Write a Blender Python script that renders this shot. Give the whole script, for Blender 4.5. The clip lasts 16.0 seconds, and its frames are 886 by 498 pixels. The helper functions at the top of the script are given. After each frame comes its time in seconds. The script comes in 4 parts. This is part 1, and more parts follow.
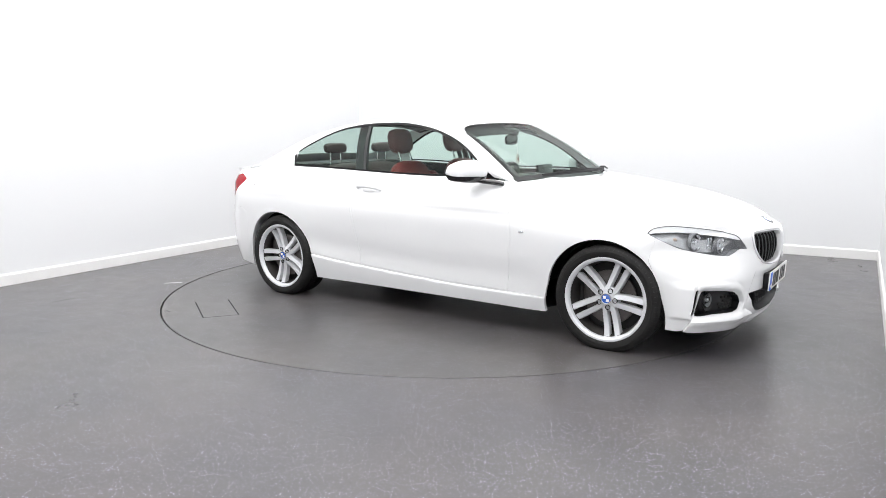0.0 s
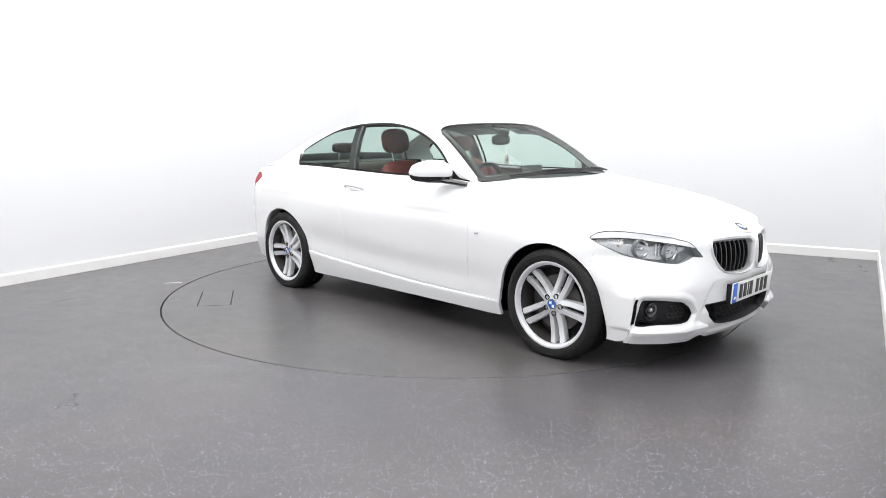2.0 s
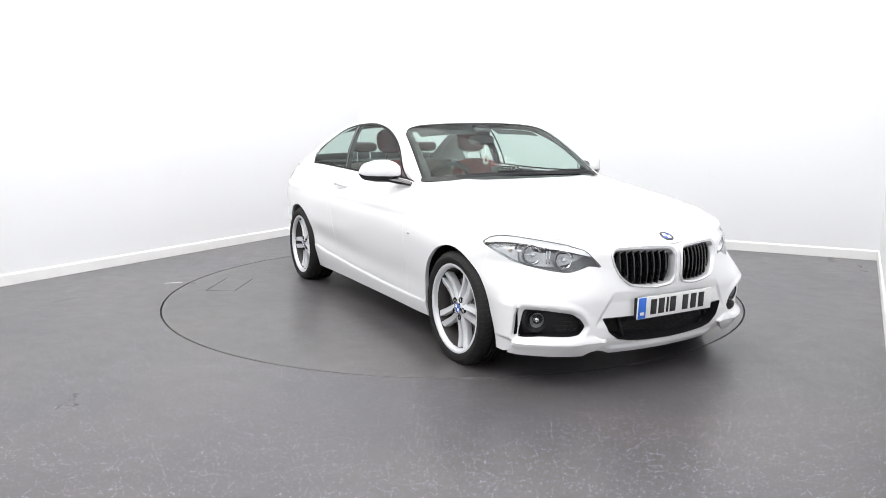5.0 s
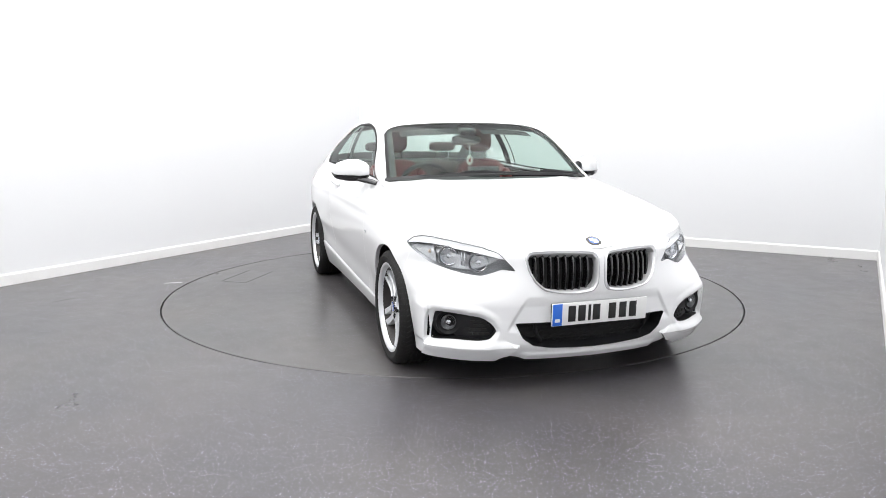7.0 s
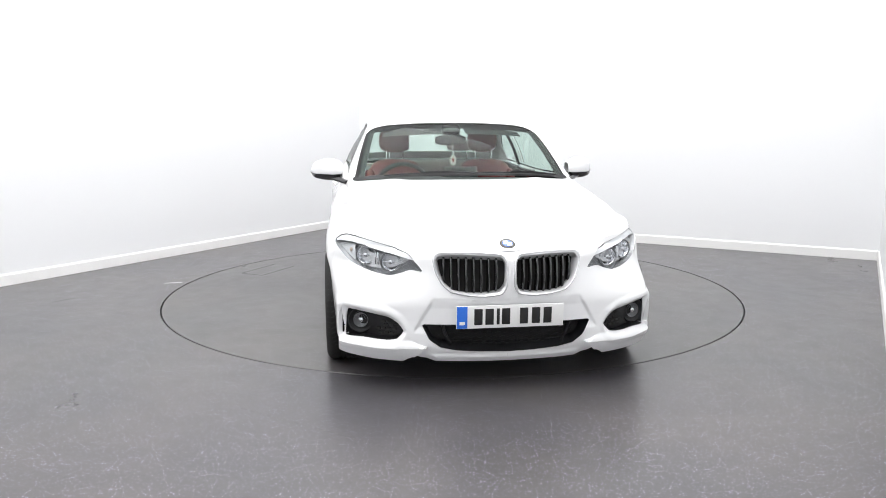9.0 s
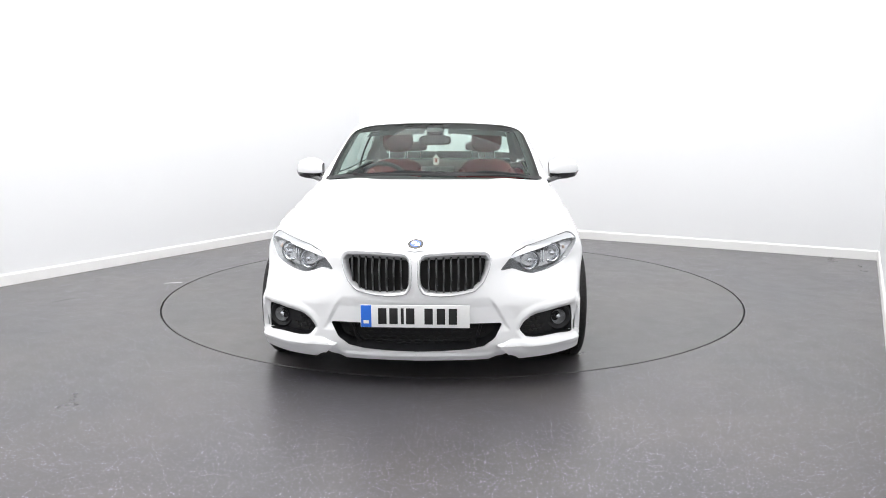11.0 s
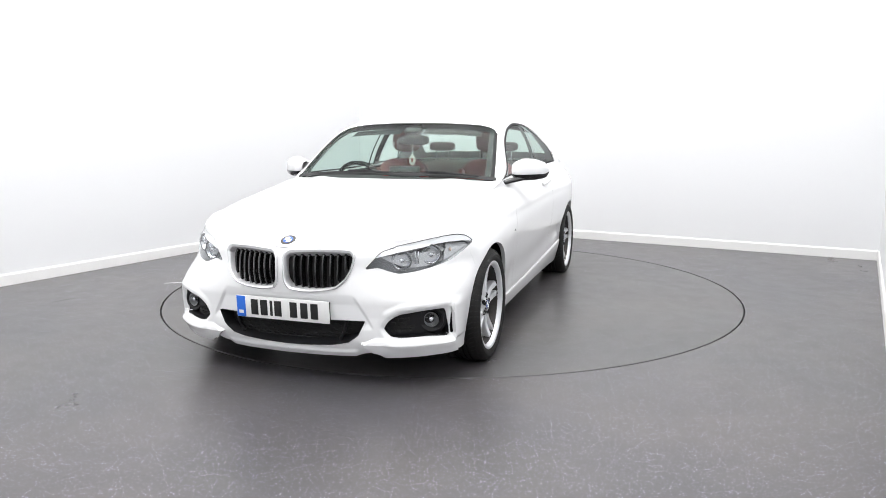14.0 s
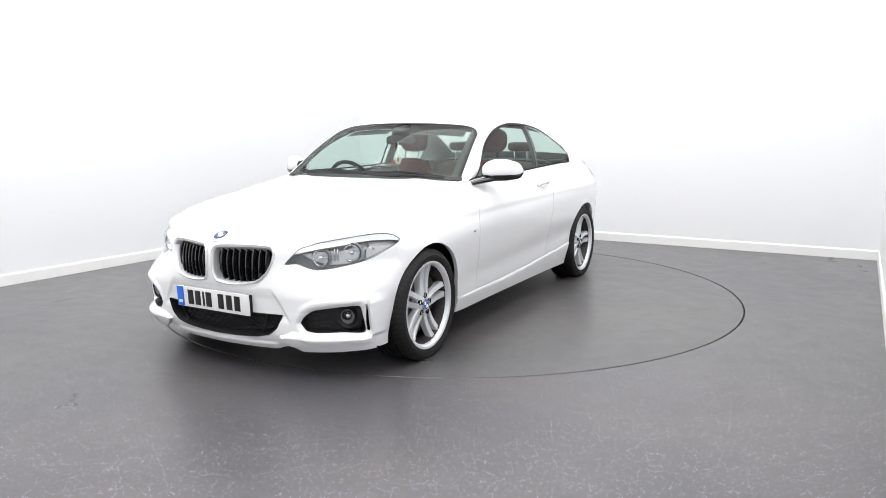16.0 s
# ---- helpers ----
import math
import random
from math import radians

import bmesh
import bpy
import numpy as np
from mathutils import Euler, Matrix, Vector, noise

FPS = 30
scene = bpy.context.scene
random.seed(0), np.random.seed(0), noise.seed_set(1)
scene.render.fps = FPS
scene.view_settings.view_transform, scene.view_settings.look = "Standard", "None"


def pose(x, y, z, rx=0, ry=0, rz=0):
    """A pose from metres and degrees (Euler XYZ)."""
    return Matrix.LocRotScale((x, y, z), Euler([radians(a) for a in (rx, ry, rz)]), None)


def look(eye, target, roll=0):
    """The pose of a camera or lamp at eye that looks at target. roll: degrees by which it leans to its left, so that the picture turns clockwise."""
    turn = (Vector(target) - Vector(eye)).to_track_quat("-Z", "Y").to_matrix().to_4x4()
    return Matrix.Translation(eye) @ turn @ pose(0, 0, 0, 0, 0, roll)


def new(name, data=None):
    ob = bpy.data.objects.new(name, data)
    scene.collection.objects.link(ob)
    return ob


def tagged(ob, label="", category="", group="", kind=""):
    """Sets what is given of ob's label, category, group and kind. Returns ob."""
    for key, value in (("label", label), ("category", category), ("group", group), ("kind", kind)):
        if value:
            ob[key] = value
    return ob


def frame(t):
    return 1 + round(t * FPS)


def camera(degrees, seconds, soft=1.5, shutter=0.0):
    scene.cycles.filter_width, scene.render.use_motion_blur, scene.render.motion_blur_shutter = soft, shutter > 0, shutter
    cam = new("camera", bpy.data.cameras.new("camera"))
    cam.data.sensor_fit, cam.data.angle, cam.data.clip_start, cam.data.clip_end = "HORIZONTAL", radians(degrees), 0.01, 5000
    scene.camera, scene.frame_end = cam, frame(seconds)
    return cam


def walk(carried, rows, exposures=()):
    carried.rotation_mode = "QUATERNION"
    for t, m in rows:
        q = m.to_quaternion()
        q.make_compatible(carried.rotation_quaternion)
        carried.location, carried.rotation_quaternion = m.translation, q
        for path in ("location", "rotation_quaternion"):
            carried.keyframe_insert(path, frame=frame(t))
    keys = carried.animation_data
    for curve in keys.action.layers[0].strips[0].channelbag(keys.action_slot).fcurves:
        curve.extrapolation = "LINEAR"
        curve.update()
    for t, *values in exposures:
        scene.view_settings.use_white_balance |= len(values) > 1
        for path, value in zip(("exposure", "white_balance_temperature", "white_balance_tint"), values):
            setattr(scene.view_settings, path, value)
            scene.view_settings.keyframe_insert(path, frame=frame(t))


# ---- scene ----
cam = camera(63.53, 16.0, soft=0.8)
EYE, AIM = (0.0, -5.795, 1.253), (-0.0689, 0.1275, 0.2962)
walk(cam, [(0, look(EYE, AIM, -0.11)), (16, look(EYE, AIM, -0.11))])

# turntable: degrees at the start, degrees a second; the car's place on it
TURN_START, TURN_RATE = -33.986, -5.287
CAR_X, CAR_Y = 0.3677, -0.0811

# ---- light ----
# the ceiling is out of view; set high so the walls light evenly
ROOM_HEIGHT = 6.2
world = bpy.data.worlds.new("world")
scene.world = world
world.use_nodes = True
world.node_tree.nodes["Background"].inputs["Color"].default_value = (0.9, 0.95, 1.0, 1)
world.node_tree.nodes["Background"].inputs["Strength"].default_value = 0.05
scene.view_settings.exposure = 0.0
PANEL_WATTS = 58.5
ALONG, ACROSS = Vector((0.4924, 0.8704, 0)), Vector((0.8704, -0.4924, 0))     # the room's two directions
CORNER = Vector((-1.283, 4.363, 0))                                          # where left and back wall meet
# DEEP puts the unseen end wall near, to bounce light at the car
WIDE, DEEP = 6.345, 9.6


def in_room(along, across, z=0.0):
    """A point of the room: metres from the back wall towards the camera, metres from the left wall."""
    return CORNER - ALONG * along + ACROSS * across + Vector((0, 0, z))


# added area lamps tile the whole unseen ceiling for even light and reflections
LAMPS = [(a, c) for a in (1.2, 3.6, 6.0, 8.4) for c in (1.0575, 3.1725, 5.2875)]
for a, c in LAMPS:
    lamp = bpy.data.lights.new("panel_light", "AREA")
    lamp.shape, lamp.size, lamp.size_y, lamp.energy, lamp.color = "RECTANGLE", 2.4, 2.115, PANEL_WATTS, (1.0, 0.985, 0.97)
    ob = new("panel_light", lamp)
    ob.matrix_world = Matrix.Translation(in_room(a, c, ROOM_HEIGHT - .055)) @ Matrix.Rotation(math.atan2(ALONG.y, ALONG.x), 4, "Z")


# ---- materials ----
def material(name, color, rough=.5, metal=0.0, coat=0.0, var=.08, scale=6.0, grain=90.0, bump=0.0, spec=.5, emit=None, dirt=None):
    """A surface with a broad and a fine variation of colour and gloss, and a fine relief."""
    m = bpy.data.materials.new(name)
    m.use_nodes = True
    t = m.node_tree
    b = t.nodes["Principled BSDF"]
    b.inputs["Metallic"].default_value, b.inputs["Coat Weight"].default_value = metal, coat
    b.inputs["Coat Roughness"].default_value, b.inputs["Specular IOR Level"].default_value = .04, spec
    where = t.nodes.new("ShaderNodeTexCoord")
    broad, fine = t.nodes.new("ShaderNodeTexNoise"), t.nodes.new("ShaderNodeTexNoise")
    for n, s in ((broad, scale), (fine, grain)):
        n.inputs["Scale"].default_value, n.inputs["Detail"].default_value = s, 4
        t.links.new(where.outputs["Object"], n.inputs["Vector"])
    add = t.nodes.new("ShaderNodeMath")
    add.operation = "ADD"
    t.links.new(broad.outputs["Fac"], add.inputs[0])
    t.links.new(fine.outputs["Fac"], add.inputs[1])
    ramp = t.nodes.new("ShaderNodeMapRange")
    ramp.inputs["From Min"].default_value, ramp.inputs["From Max"].default_value = .6, 1.4
    t.links.new(add.outputs[0], ramp.inputs["Value"])
    mix = t.nodes.new("ShaderNodeMix")
    mix.data_type = "RGBA"
    dark = dirt or tuple(c * (1 - var) for c in color)
    mix.inputs["A"].default_value = (*dark, 1)
    mix.inputs["B"].default_value = (*(min(1, c * (1 + var)) for c in color), 1)
    t.links.new(ramp.outputs["Result"], mix.inputs["Factor"])
    t.links.new(mix.outputs["Result"], b.inputs["Base Color"])
    gloss = t.nodes.new("ShaderNodeMapRange")
    gloss.inputs["To Min"].default_value, gloss.inputs["To Max"].default_value = rough * 1.12, rough * .88
    t.links.new(fine.outputs["Fac"], gloss.inputs["Value"])
    t.links.new(gloss.outputs["Result"], b.inputs["Roughness"])
    if bump:
        n = t.nodes.new("ShaderNodeBump")
        n.inputs["Strength"].default_value, n.inputs["Distance"].default_value = bump, .002
        t.links.new(fine.outputs["Fac"], n.inputs["Height"])
        t.links.new(n.outputs["Normal"], b.inputs["Normal"])
    if emit:
        b.inputs["Emission Color"].default_value, b.inputs["Emission Strength"].default_value = (*emit[0], 1), emit[1]
    return m


def glass(name, tint, gloss=.03, base=.03, edge=.55):
    """A thin sheet of glass: lets light straight through, tinted, and mirrors by the angle."""
    m = bpy.data.materials.new(name)
    m.use_nodes = True
    t = m.node_tree
    t.nodes.clear()
    out, mix = t.nodes.new("ShaderNodeOutputMaterial"), t.nodes.new("ShaderNodeMixShader")
    clear, shine, facing = t.nodes.new("ShaderNodeBsdfTransparent"), t.nodes.new("ShaderNodeBsdfGlossy"), t.nodes.new("ShaderNodeLayerWeight")
    clear.inputs["Color"].default_value = (*tint, 1)
    shine.inputs["Roughness"].default_value = gloss
    facing.inputs["Blend"].default_value = .5
    power, part_ = t.nodes.new("ShaderNodeMath"), t.nodes.new("ShaderNodeMath")
    power.operation, power.inputs[1].default_value = "POWER", 5
    part_.operation, part_.inputs[1].default_value, part_.inputs[2].default_value = "MULTIPLY_ADD", edge, base
    t.links.new(facing.outputs["Facing"], power.inputs[0])
    t.links.new(power.outputs[0], part_.inputs[0])
    t.links.new(part_.outputs[0], mix.inputs[0])
    t.links.new(clear.outputs[0], mix.inputs[1])
    t.links.new(shine.outputs[0], mix.inputs[2])
    t.links.new(mix.outputs[0], out.inputs["Surface"])
    return m


def floor_material(name, speck, color=(.076, .074, .078)):
    """Grey safety vinyl: cloudy wear, scuffs, pale and dark flecks."""
    m = bpy.data.materials.new(name)
    m.use_nodes = True
    t = m.node_tree
    b = t.nodes["Principled BSDF"]
    where = t.nodes.new("ShaderNodeTexCoord")

    def noise_node(s, detail=5.0, stretch=None):
        n = t.nodes.new("ShaderNodeTexNoise")
        n.inputs["Scale"].default_value, n.inputs["Detail"].default_value = s, detail
        if stretch:
            mp = t.nodes.new("ShaderNodeMapping")
            mp.inputs["Scale"].default_value, mp.inputs["Rotation"].default_value = stretch, (0, 0, .9)
            t.links.new(where.outputs["Object"], mp.inputs["Vector"])
            t.links.new(mp.outputs[0], n.inputs["Vector"])
        else:
            t.links.new(where.outputs["Object"], n.inputs["Vector"])
        return n

    def ranged(src, lo, hi, a, c):
        r = t.nodes.new("ShaderNodeMapRange")
        for k, v in zip(("From Min", "From Max", "To Min", "To Max"), (lo, hi, a, c)):
            r.inputs[k].default_value = v
        t.links.new(src, r.inputs["Value"])
        return r.outputs["Result"]

    def mixed(fac, a, c):
        n = t.nodes.new("ShaderNodeMix")
        n.data_type = "RGBA"
        t.links.new(fac, n.inputs["Factor"])
        for k, v in (("A", a), ("B", c)):
            if isinstance(v, tuple):
                n.inputs[k].default_value = (*v, 1)
            else:
                t.links.new(v, n.inputs[k])
        return n.outputs["Result"]

    cloud = noise_node(.9)
    smear = noise_node(1.1, 3, (1, .3, 1))
    tone = mixed(ranged(cloud.outputs["Fac"], .35, .65, 0, 1), tuple(c * .88 for c in color), (color[0] * 1.16, color[1] * 1.10, color[2] * 1.02))
    tone = mixed(ranged(smear.outputs["Fac"], .42, .8, 0, .22), tone, (color[0] * 1.35, color[1] * 1.30, color[2] * 1.2))
    for size, radius, share, pale in ((82, .21, .44, (.78, .74, 1.0)), (125, .28, .5, (.25, .235, .34)), (55, .14, .12, (.95, .93, 1.0))):
        cell = t.nodes.new("ShaderNodeTexVoronoi")
        cell.inputs["Scale"].default_value = size
        t.links.new(where.outputs["Object"], cell.inputs["Vector"])
        dot = ranged(cell.outputs["Distance"], radius * .7, radius, speck, 0)
        pick = t.nodes.new("ShaderNodeSeparateColor")
        t.links.new(cell.outputs["Color"], pick.inputs[0])
        both_ = t.nodes.new("ShaderNodeMath")
        both_.operation = "MULTIPLY"
        t.links.new(dot, both_.inputs[0])
        t.links.new(ranged(pick.outputs[0], 1 - share, 1 - share + .02, 0, 1), both_.inputs[1])
        tone = mixed(both_.outputs[0], tone, pale)
    patch = noise_node(7, 6)
    tone = mixed(ranged(patch.outputs["Fac"], .45, .75, 0, .18), tone, tuple(c * .75 for c in color))
    deep = noise_node(80, 3)
    tone = mixed(ranged(deep.outputs["Fac"], .56, .70, 0, .45), tone, (.03, .03, .033))
    t.links.new(tone, b.inputs["Base Color"])
    rub = t.nodes.new("ShaderNodeMath")
    rub.operation = "ADD"
    t.links.new(ranged(smear.outputs["Fac"], .25, .75, .27, .33), rub.inputs[0])
    t.links.new(ranged(patch.outputs["Fac"], .3, .7, -.01, .04), rub.inputs[1])
    t.links.new(rub.outputs[0], b.inputs["Roughness"])
    b.inputs["Specular IOR Level"].default_value = .5
    n = t.nodes.new("ShaderNodeBump")
    n.inputs["Strength"].default_value, n.inputs["Distance"].default_value = .10, .001
    t.links.new(noise_node(110, 2).outputs["Fac"], n.inputs["Height"])
    t.links.new(n.outputs["Normal"], b.inputs["Normal"])
    return m


WALL = material("wall_paint", (.775, .785, .80), .6, var=.012, scale=.7, grain=160, bump=.05)
SKIRTING = material("skirting_paint", (.80, .80, .795), .4, var=.03, scale=3)
CEILING = material("ceiling_paint", (.85, .85, .85), .8, var=.02)
FLOOR = floor_material("vinyl_floor", .8)
DISC = floor_material("turntable_floor", .4, (.0765, .074, .0765))
GAP = material("gap_dark", (.02, .02, .02), .8)
PAINT = material("white_paint", (.865, .87, .88), .30, coat=.9, var=.012, scale=2, grain=300)
BLACK = material("black_plastic", (.012, .012, .014), .5, spec=.35, var=.2, grain=200, bump=.1)
GLOSS_BLACK = material("gloss_black", (.012, .012, .014), .12, coat=.5, var=.1)
MESH = material("grille_black", (.016, .016, .018), .5, spec=.3, var=.2)
RUBBER = material("tyre_rubber", (.0125, .012, .012), .68, spec=.3, var=.25, scale=9, grain=150, bump=.25)
SEAL = material("rubber_seal", (.012, .012, .013), .55, spec=.2)
ALLOY = material("silver_alloy", (.74, .75, .775), .30, metal=.4, coat=.3, var=.02, scale=5, grain=30)
CHROME = material("chrome", (.82, .83, .85), .08, metal=1.0, var=.03)
SATIN = material("satin_chrome", (.80, .81, .83), .2, metal=.8, var=.04)
STEEL = material("brake_steel", (.11, .10, .097), .4, metal=.7, var=.18, scale=14)
# iron of the calipers; its dark tone also paints shade inside the rims
CALIPER_SHADE = material("caliper_iron_and_barrel_shade", (.05, .046, .045), .5, metal=.5, var=.3)
LAMP_GREY = material("lamp_housing", (.21, .215, .225), .35, var=.1)
LAMP_SILVER = material("lamp_silver", (.60, .61, .62), .26, metal=.35, var=.08, scale=30)
FRAME_SILVER = material("grille_frame_silver", (.78, .785, .80), .2, metal=.35, coat=.4, var=.03)
LAMP_WHITE = material("lamp_white_trim", (.86, .865, .87), .25, var=.02)
AMBER = material("amber_lens", (.52, .42, .35), .2, var=.1)
RED_LENS = material("red_lens", (.30, .006, .014), .25, spec=.12, var=.1, scale=20)
WINDOW = glass("window_glass", (.76, .865, .82))
SCREEN = glass("windscreen_glass", (.76, .865, .82), base=.025, edge=.32)
LENS = glass("lamp_glass", (.94, .95, .96), base=.03)
MIRROR = material("mirror_silver", (.9, .9, .9), .02, metal=1.0, var=0.0)
LEATHER = material("red_leather", (.21, .022, .020), .45, var=.18, scale=8, grain=260, bump=.4)
DARK_LEATHER = material("dark_leather", (.045, .028, .026), .5, var=.2, scale=8, grain=260, bump=.3)
MID_LEATHER = material("brown_leather", (.11, .030, .025), .5, var=.2, scale=8, grain=260, bump=.3)
CABIN = material("cabin_plastic", (.022, .0225, .024), .65, var=.15, grain=320, bump=.2)
LINING = material("roof_lining", (.030, .031, .033), .9, var=.06, grain=400, bump=.2)
CARPET = material("cabin_carpet", (.025, .024, .024), .95, var=.3, grain=350, bump=.4)
PLATE_WHITE = material("plate_white", (.87, .87, .86), .35, var=.03)
PLATE_BLUE = material("plate_blue", (.03, .17, .72), .35, var=.05)
INK = material("plate_black", (.015, .015, .015), .4)
BADGE_BLUE = material("badge_blue", (.03, .12, .50), .2, coat=.8, var=.05)
PEARL = material("pendant_pearl", (.72, .66, .62), .3, var=.12, scale=60)


# ---- making meshes ----
def solid(verts, faces, mat, smooth=True):
    me = bpy.data.meshes.new("mesh")
    me.from_pydata([tuple(map(float, v)) for v in verts], [], faces)
    me.materials.append(mat)
    if smooth:
        me.polygons.foreach_set("use_smooth", [True] * len(me.polygons))
        me.set_sharp_from_angle(angle=radians(38))
    me.update()
    return me


def part(name, me, parent, label="", at=None):
    ob = new(name, me)
    ob.parent = parent
    if at is not None:
        ob.matrix_basis = at
    if label:
        ob["label"] = label
    return ob


def join(*pieces):
    """Several (verts, faces) as one."""
    vs, fs = [], []
    for v, f in pieces:
        k = len(vs)
        vs += [tuple(p) for p in v]
        fs += [tuple(i + k for i in q) for q in f]
    return vs, fs


def box(sx, sy, sz, at=(0, 0, 0), bevel=.004, turn=None):
    bm = bmesh.new()
    bmesh.ops.create_cube(bm, size=1)
    bmesh.ops.scale(bm, vec=(sx, sy, sz), verts=bm.verts)
    if bevel:
        bmesh.ops.bevel(bm, geom=bm.edges[:], offset=min(bevel, .45 * min(sx, sy, sz)), segments=2, affect="EDGES", profile=.6)
    m = Matrix.Translation(at) @ (turn or Matrix())
    bm.transform(m)
    bm.verts.index_update()
    out = [tuple(v.co) for v in bm.verts], [tuple(v.index for v in f.verts) for f in bm.faces]
    bm.free()
    return out


def sheet(grid, flip=False, closed=False):
    """A net of points (n, m, 3) as quads."""
    n, m = grid.shape[:2]
    fs = []
    for i in range(n - (0 if closed else 1)):
        for j in range(m - 1):
            k = (i + 1) % n
            q = (i * m + j, k * m + j, k * m + j + 1, i * m + j + 1)
            fs.append(q[::-1] if flip else q)
    return grid.reshape(-1, 3), fs


def lathe(profile, n=48, axis="y"):
    """Turn (radius, along) pairs round an axis."""
    ang = np.linspace(0, 2 * np.pi, n, endpoint=False)
    r, h = np.array([p[0] for p in profile]), np.array([p[1] for p in profile])
    c, s = np.cos(ang)[:, None] * r, np.sin(ang)[:, None] * r
    hh = np.broadcast_to(h, c.shape)
    order = {"y": (c, hh, s), "x": (hh, c, s), "z": (s, c, hh)}[axis]
    return sheet(np.stack(order, -1), closed=True)


def tube(path, radius, n=8, flat=1.0):
    """A round bar along a path of points; radius may be a list."""
    path = np.asarray(path, float)
    t = np.gradient(path, axis=0)
    t /= np.linalg.norm(t, axis=1)[:, None] + 1e-9
    up = np.where(np.abs(t[:, 2:3]) > .9, (1, 0, 0), (0, 0, 1))
    a = np.cross(t, up)
    a /= np.linalg.norm(a, axis=1)[:, None] + 1e-9
    b = np.cross(a, t)
    rad = np.broadcast_to(np.asarray(radius, float), (len(path),))[:, None]
    ring = [path + rad * (np.cos(w) * a + flat * np.sin(w) * b) for w in np.linspace(0, 2 * np.pi, n, endpoint=False)]
    v, f = sheet(np.stack(ring, 0), closed=True)
    m = len(path)
    f += [tuple(i * m for i in range(n))[::-1], tuple(i * m + m - 1 for i in range(n))]
    return v, f


def pillow(sx, sy, sz, power=4.0, n=20, m=14):
    """A padded, rounded block."""
    u, w = np.meshgrid(np.linspace(-np.pi, np.pi, n, endpoint=False), np.linspace(-np.pi / 2, np.pi / 2, m), indexing="ij")

    def pw(v):
        return np.sign(v) * np.abs(v) ** (2 / power)
    return sheet(np.stack([sx / 2 * pw(np.cos(w)) * pw(np.cos(u)), sy / 2 * pw(np.cos(w)) * pw(np.sin(u)), sz / 2 * pw(np.sin(w))], -1), closed=True)


def moved(piece, m):
    v, f = piece
    return [tuple(m @ Vector(p)) for p in v], f


def mirrored(piece):
    v, f = piece
    return [(p[0], -p[1], p[2]) for p in v], [q[::-1] for q in f]


def structure(name, me, label, category):
    return tagged(new(name, me), label, category, kind="structure")


# ---- the room ----
def wall(name, start, way, length, inward, label="plain white painted studio wall"):
    """A wall 0.15 m thick with its face on the line from start, and a skirting board on it."""
    s, e = Vector(start), Vector(start) + way * length
    o = -inward * .15
    ring = [s, e, e + o, s + o]
    v = [(p.x, p.y, z) for z in (-.02, ROOM_HEIGHT + .1) for p in ring]
    f = [(0, 1, 2, 3), (7, 6, 5, 4)] + [(i, i + 4, (i + 1) % 4 + 4, (i + 1) % 4) for i in range(4)]
    w = structure(name, solid(v, f, WALL, False), label, "wall")
    bm = bmesh.new()
    prof = [(0.0, .0), (.016, .0), (.016, .085), (.011, .096), (.0, .1)]
    rows = [[bm.verts.new(p + inward * (d + .001) + Vector((0, 0, h + .001))) for d, h in prof] for p in (s + way * .017, e - way * .017)]
    for i in range(len(prof) - 1):
        bm.faces.new((rows[0][i], rows[1][i], rows[1][i + 1], rows[0][i + 1]))
    for r in rows:
        bm.faces.new(r)
    bmesh.ops.recalc_face_normals(bm, faces=bm.faces[:])
    me = bpy.data.meshes.new("baseboard")
    bm.to_mesh(me)
    bm.free()
    me.materials.append(SKIRTING)
    structure("baseboard", me, "low white painted skirting board along the wall", "baseboard")
    return w


wall("wall_west", CORNER, -ALONG, DEEP, ACROSS)
wall("wall_north", CORNER, ACROSS, WIDE, -ALONG)
wall("wall_east", CORNER + ACROSS * WIDE, -ALONG, DEEP, -ACROSS)
# unseen wall behind the camera, placed close to brighten the car's front
wall("wall_south_bounce", CORNER - ALONG * DEEP, ACROSS, WIDE, ALONG)
cs = [in_room(-.15, -.15), in_room(-.15, WIDE + .15), in_room(DEEP + .15, WIDE + .15), in_room(DEEP + .15, -.15)]
v = [(p.x, p.y, z) for z in (ROOM_HEIGHT, ROOM_HEIGHT + .1) for p in cs]
structure("ceiling", solid(v, [(0, 1, 2, 3), (7, 6, 5, 4)] + [(i, i + 4, (i + 1) % 4 + 4, (i + 1) % 4) for i in range(4)], CEILING, False), "plain white studio ceiling", "ceiling")
# unseen boxes added to carry the tiled area lamps
for a, c in LAMPS:
    turn = Matrix.Rotation(math.atan2(ALONG.y, ALONG.x), 4, "Z")
    lamp = new("added_light_box")
    lamp.matrix_world = Matrix.Translation(in_room(a, c, ROOM_HEIGHT - .001)) @ turn
    tagged(lamp, "large white light box on the ceiling, unseen, added for even light", "ceiling light", "ceiling light panels")
    bars = [box(2.39, .02, .045, (0, s * 1.042, -.024)) for s in (-1, 1)] + [box(.02, 2.06, .045, (s * 1.184, 0, -.024)) for s in (-1, 1)]
    part("frame", solid(*join(*bars), LAMP_WHITE), lamp)
    part("backing", solid(*box(2.3, 2.0, .01, (0, 0, -.012)), LAMP_WHITE), lamp)

RING = 2.240


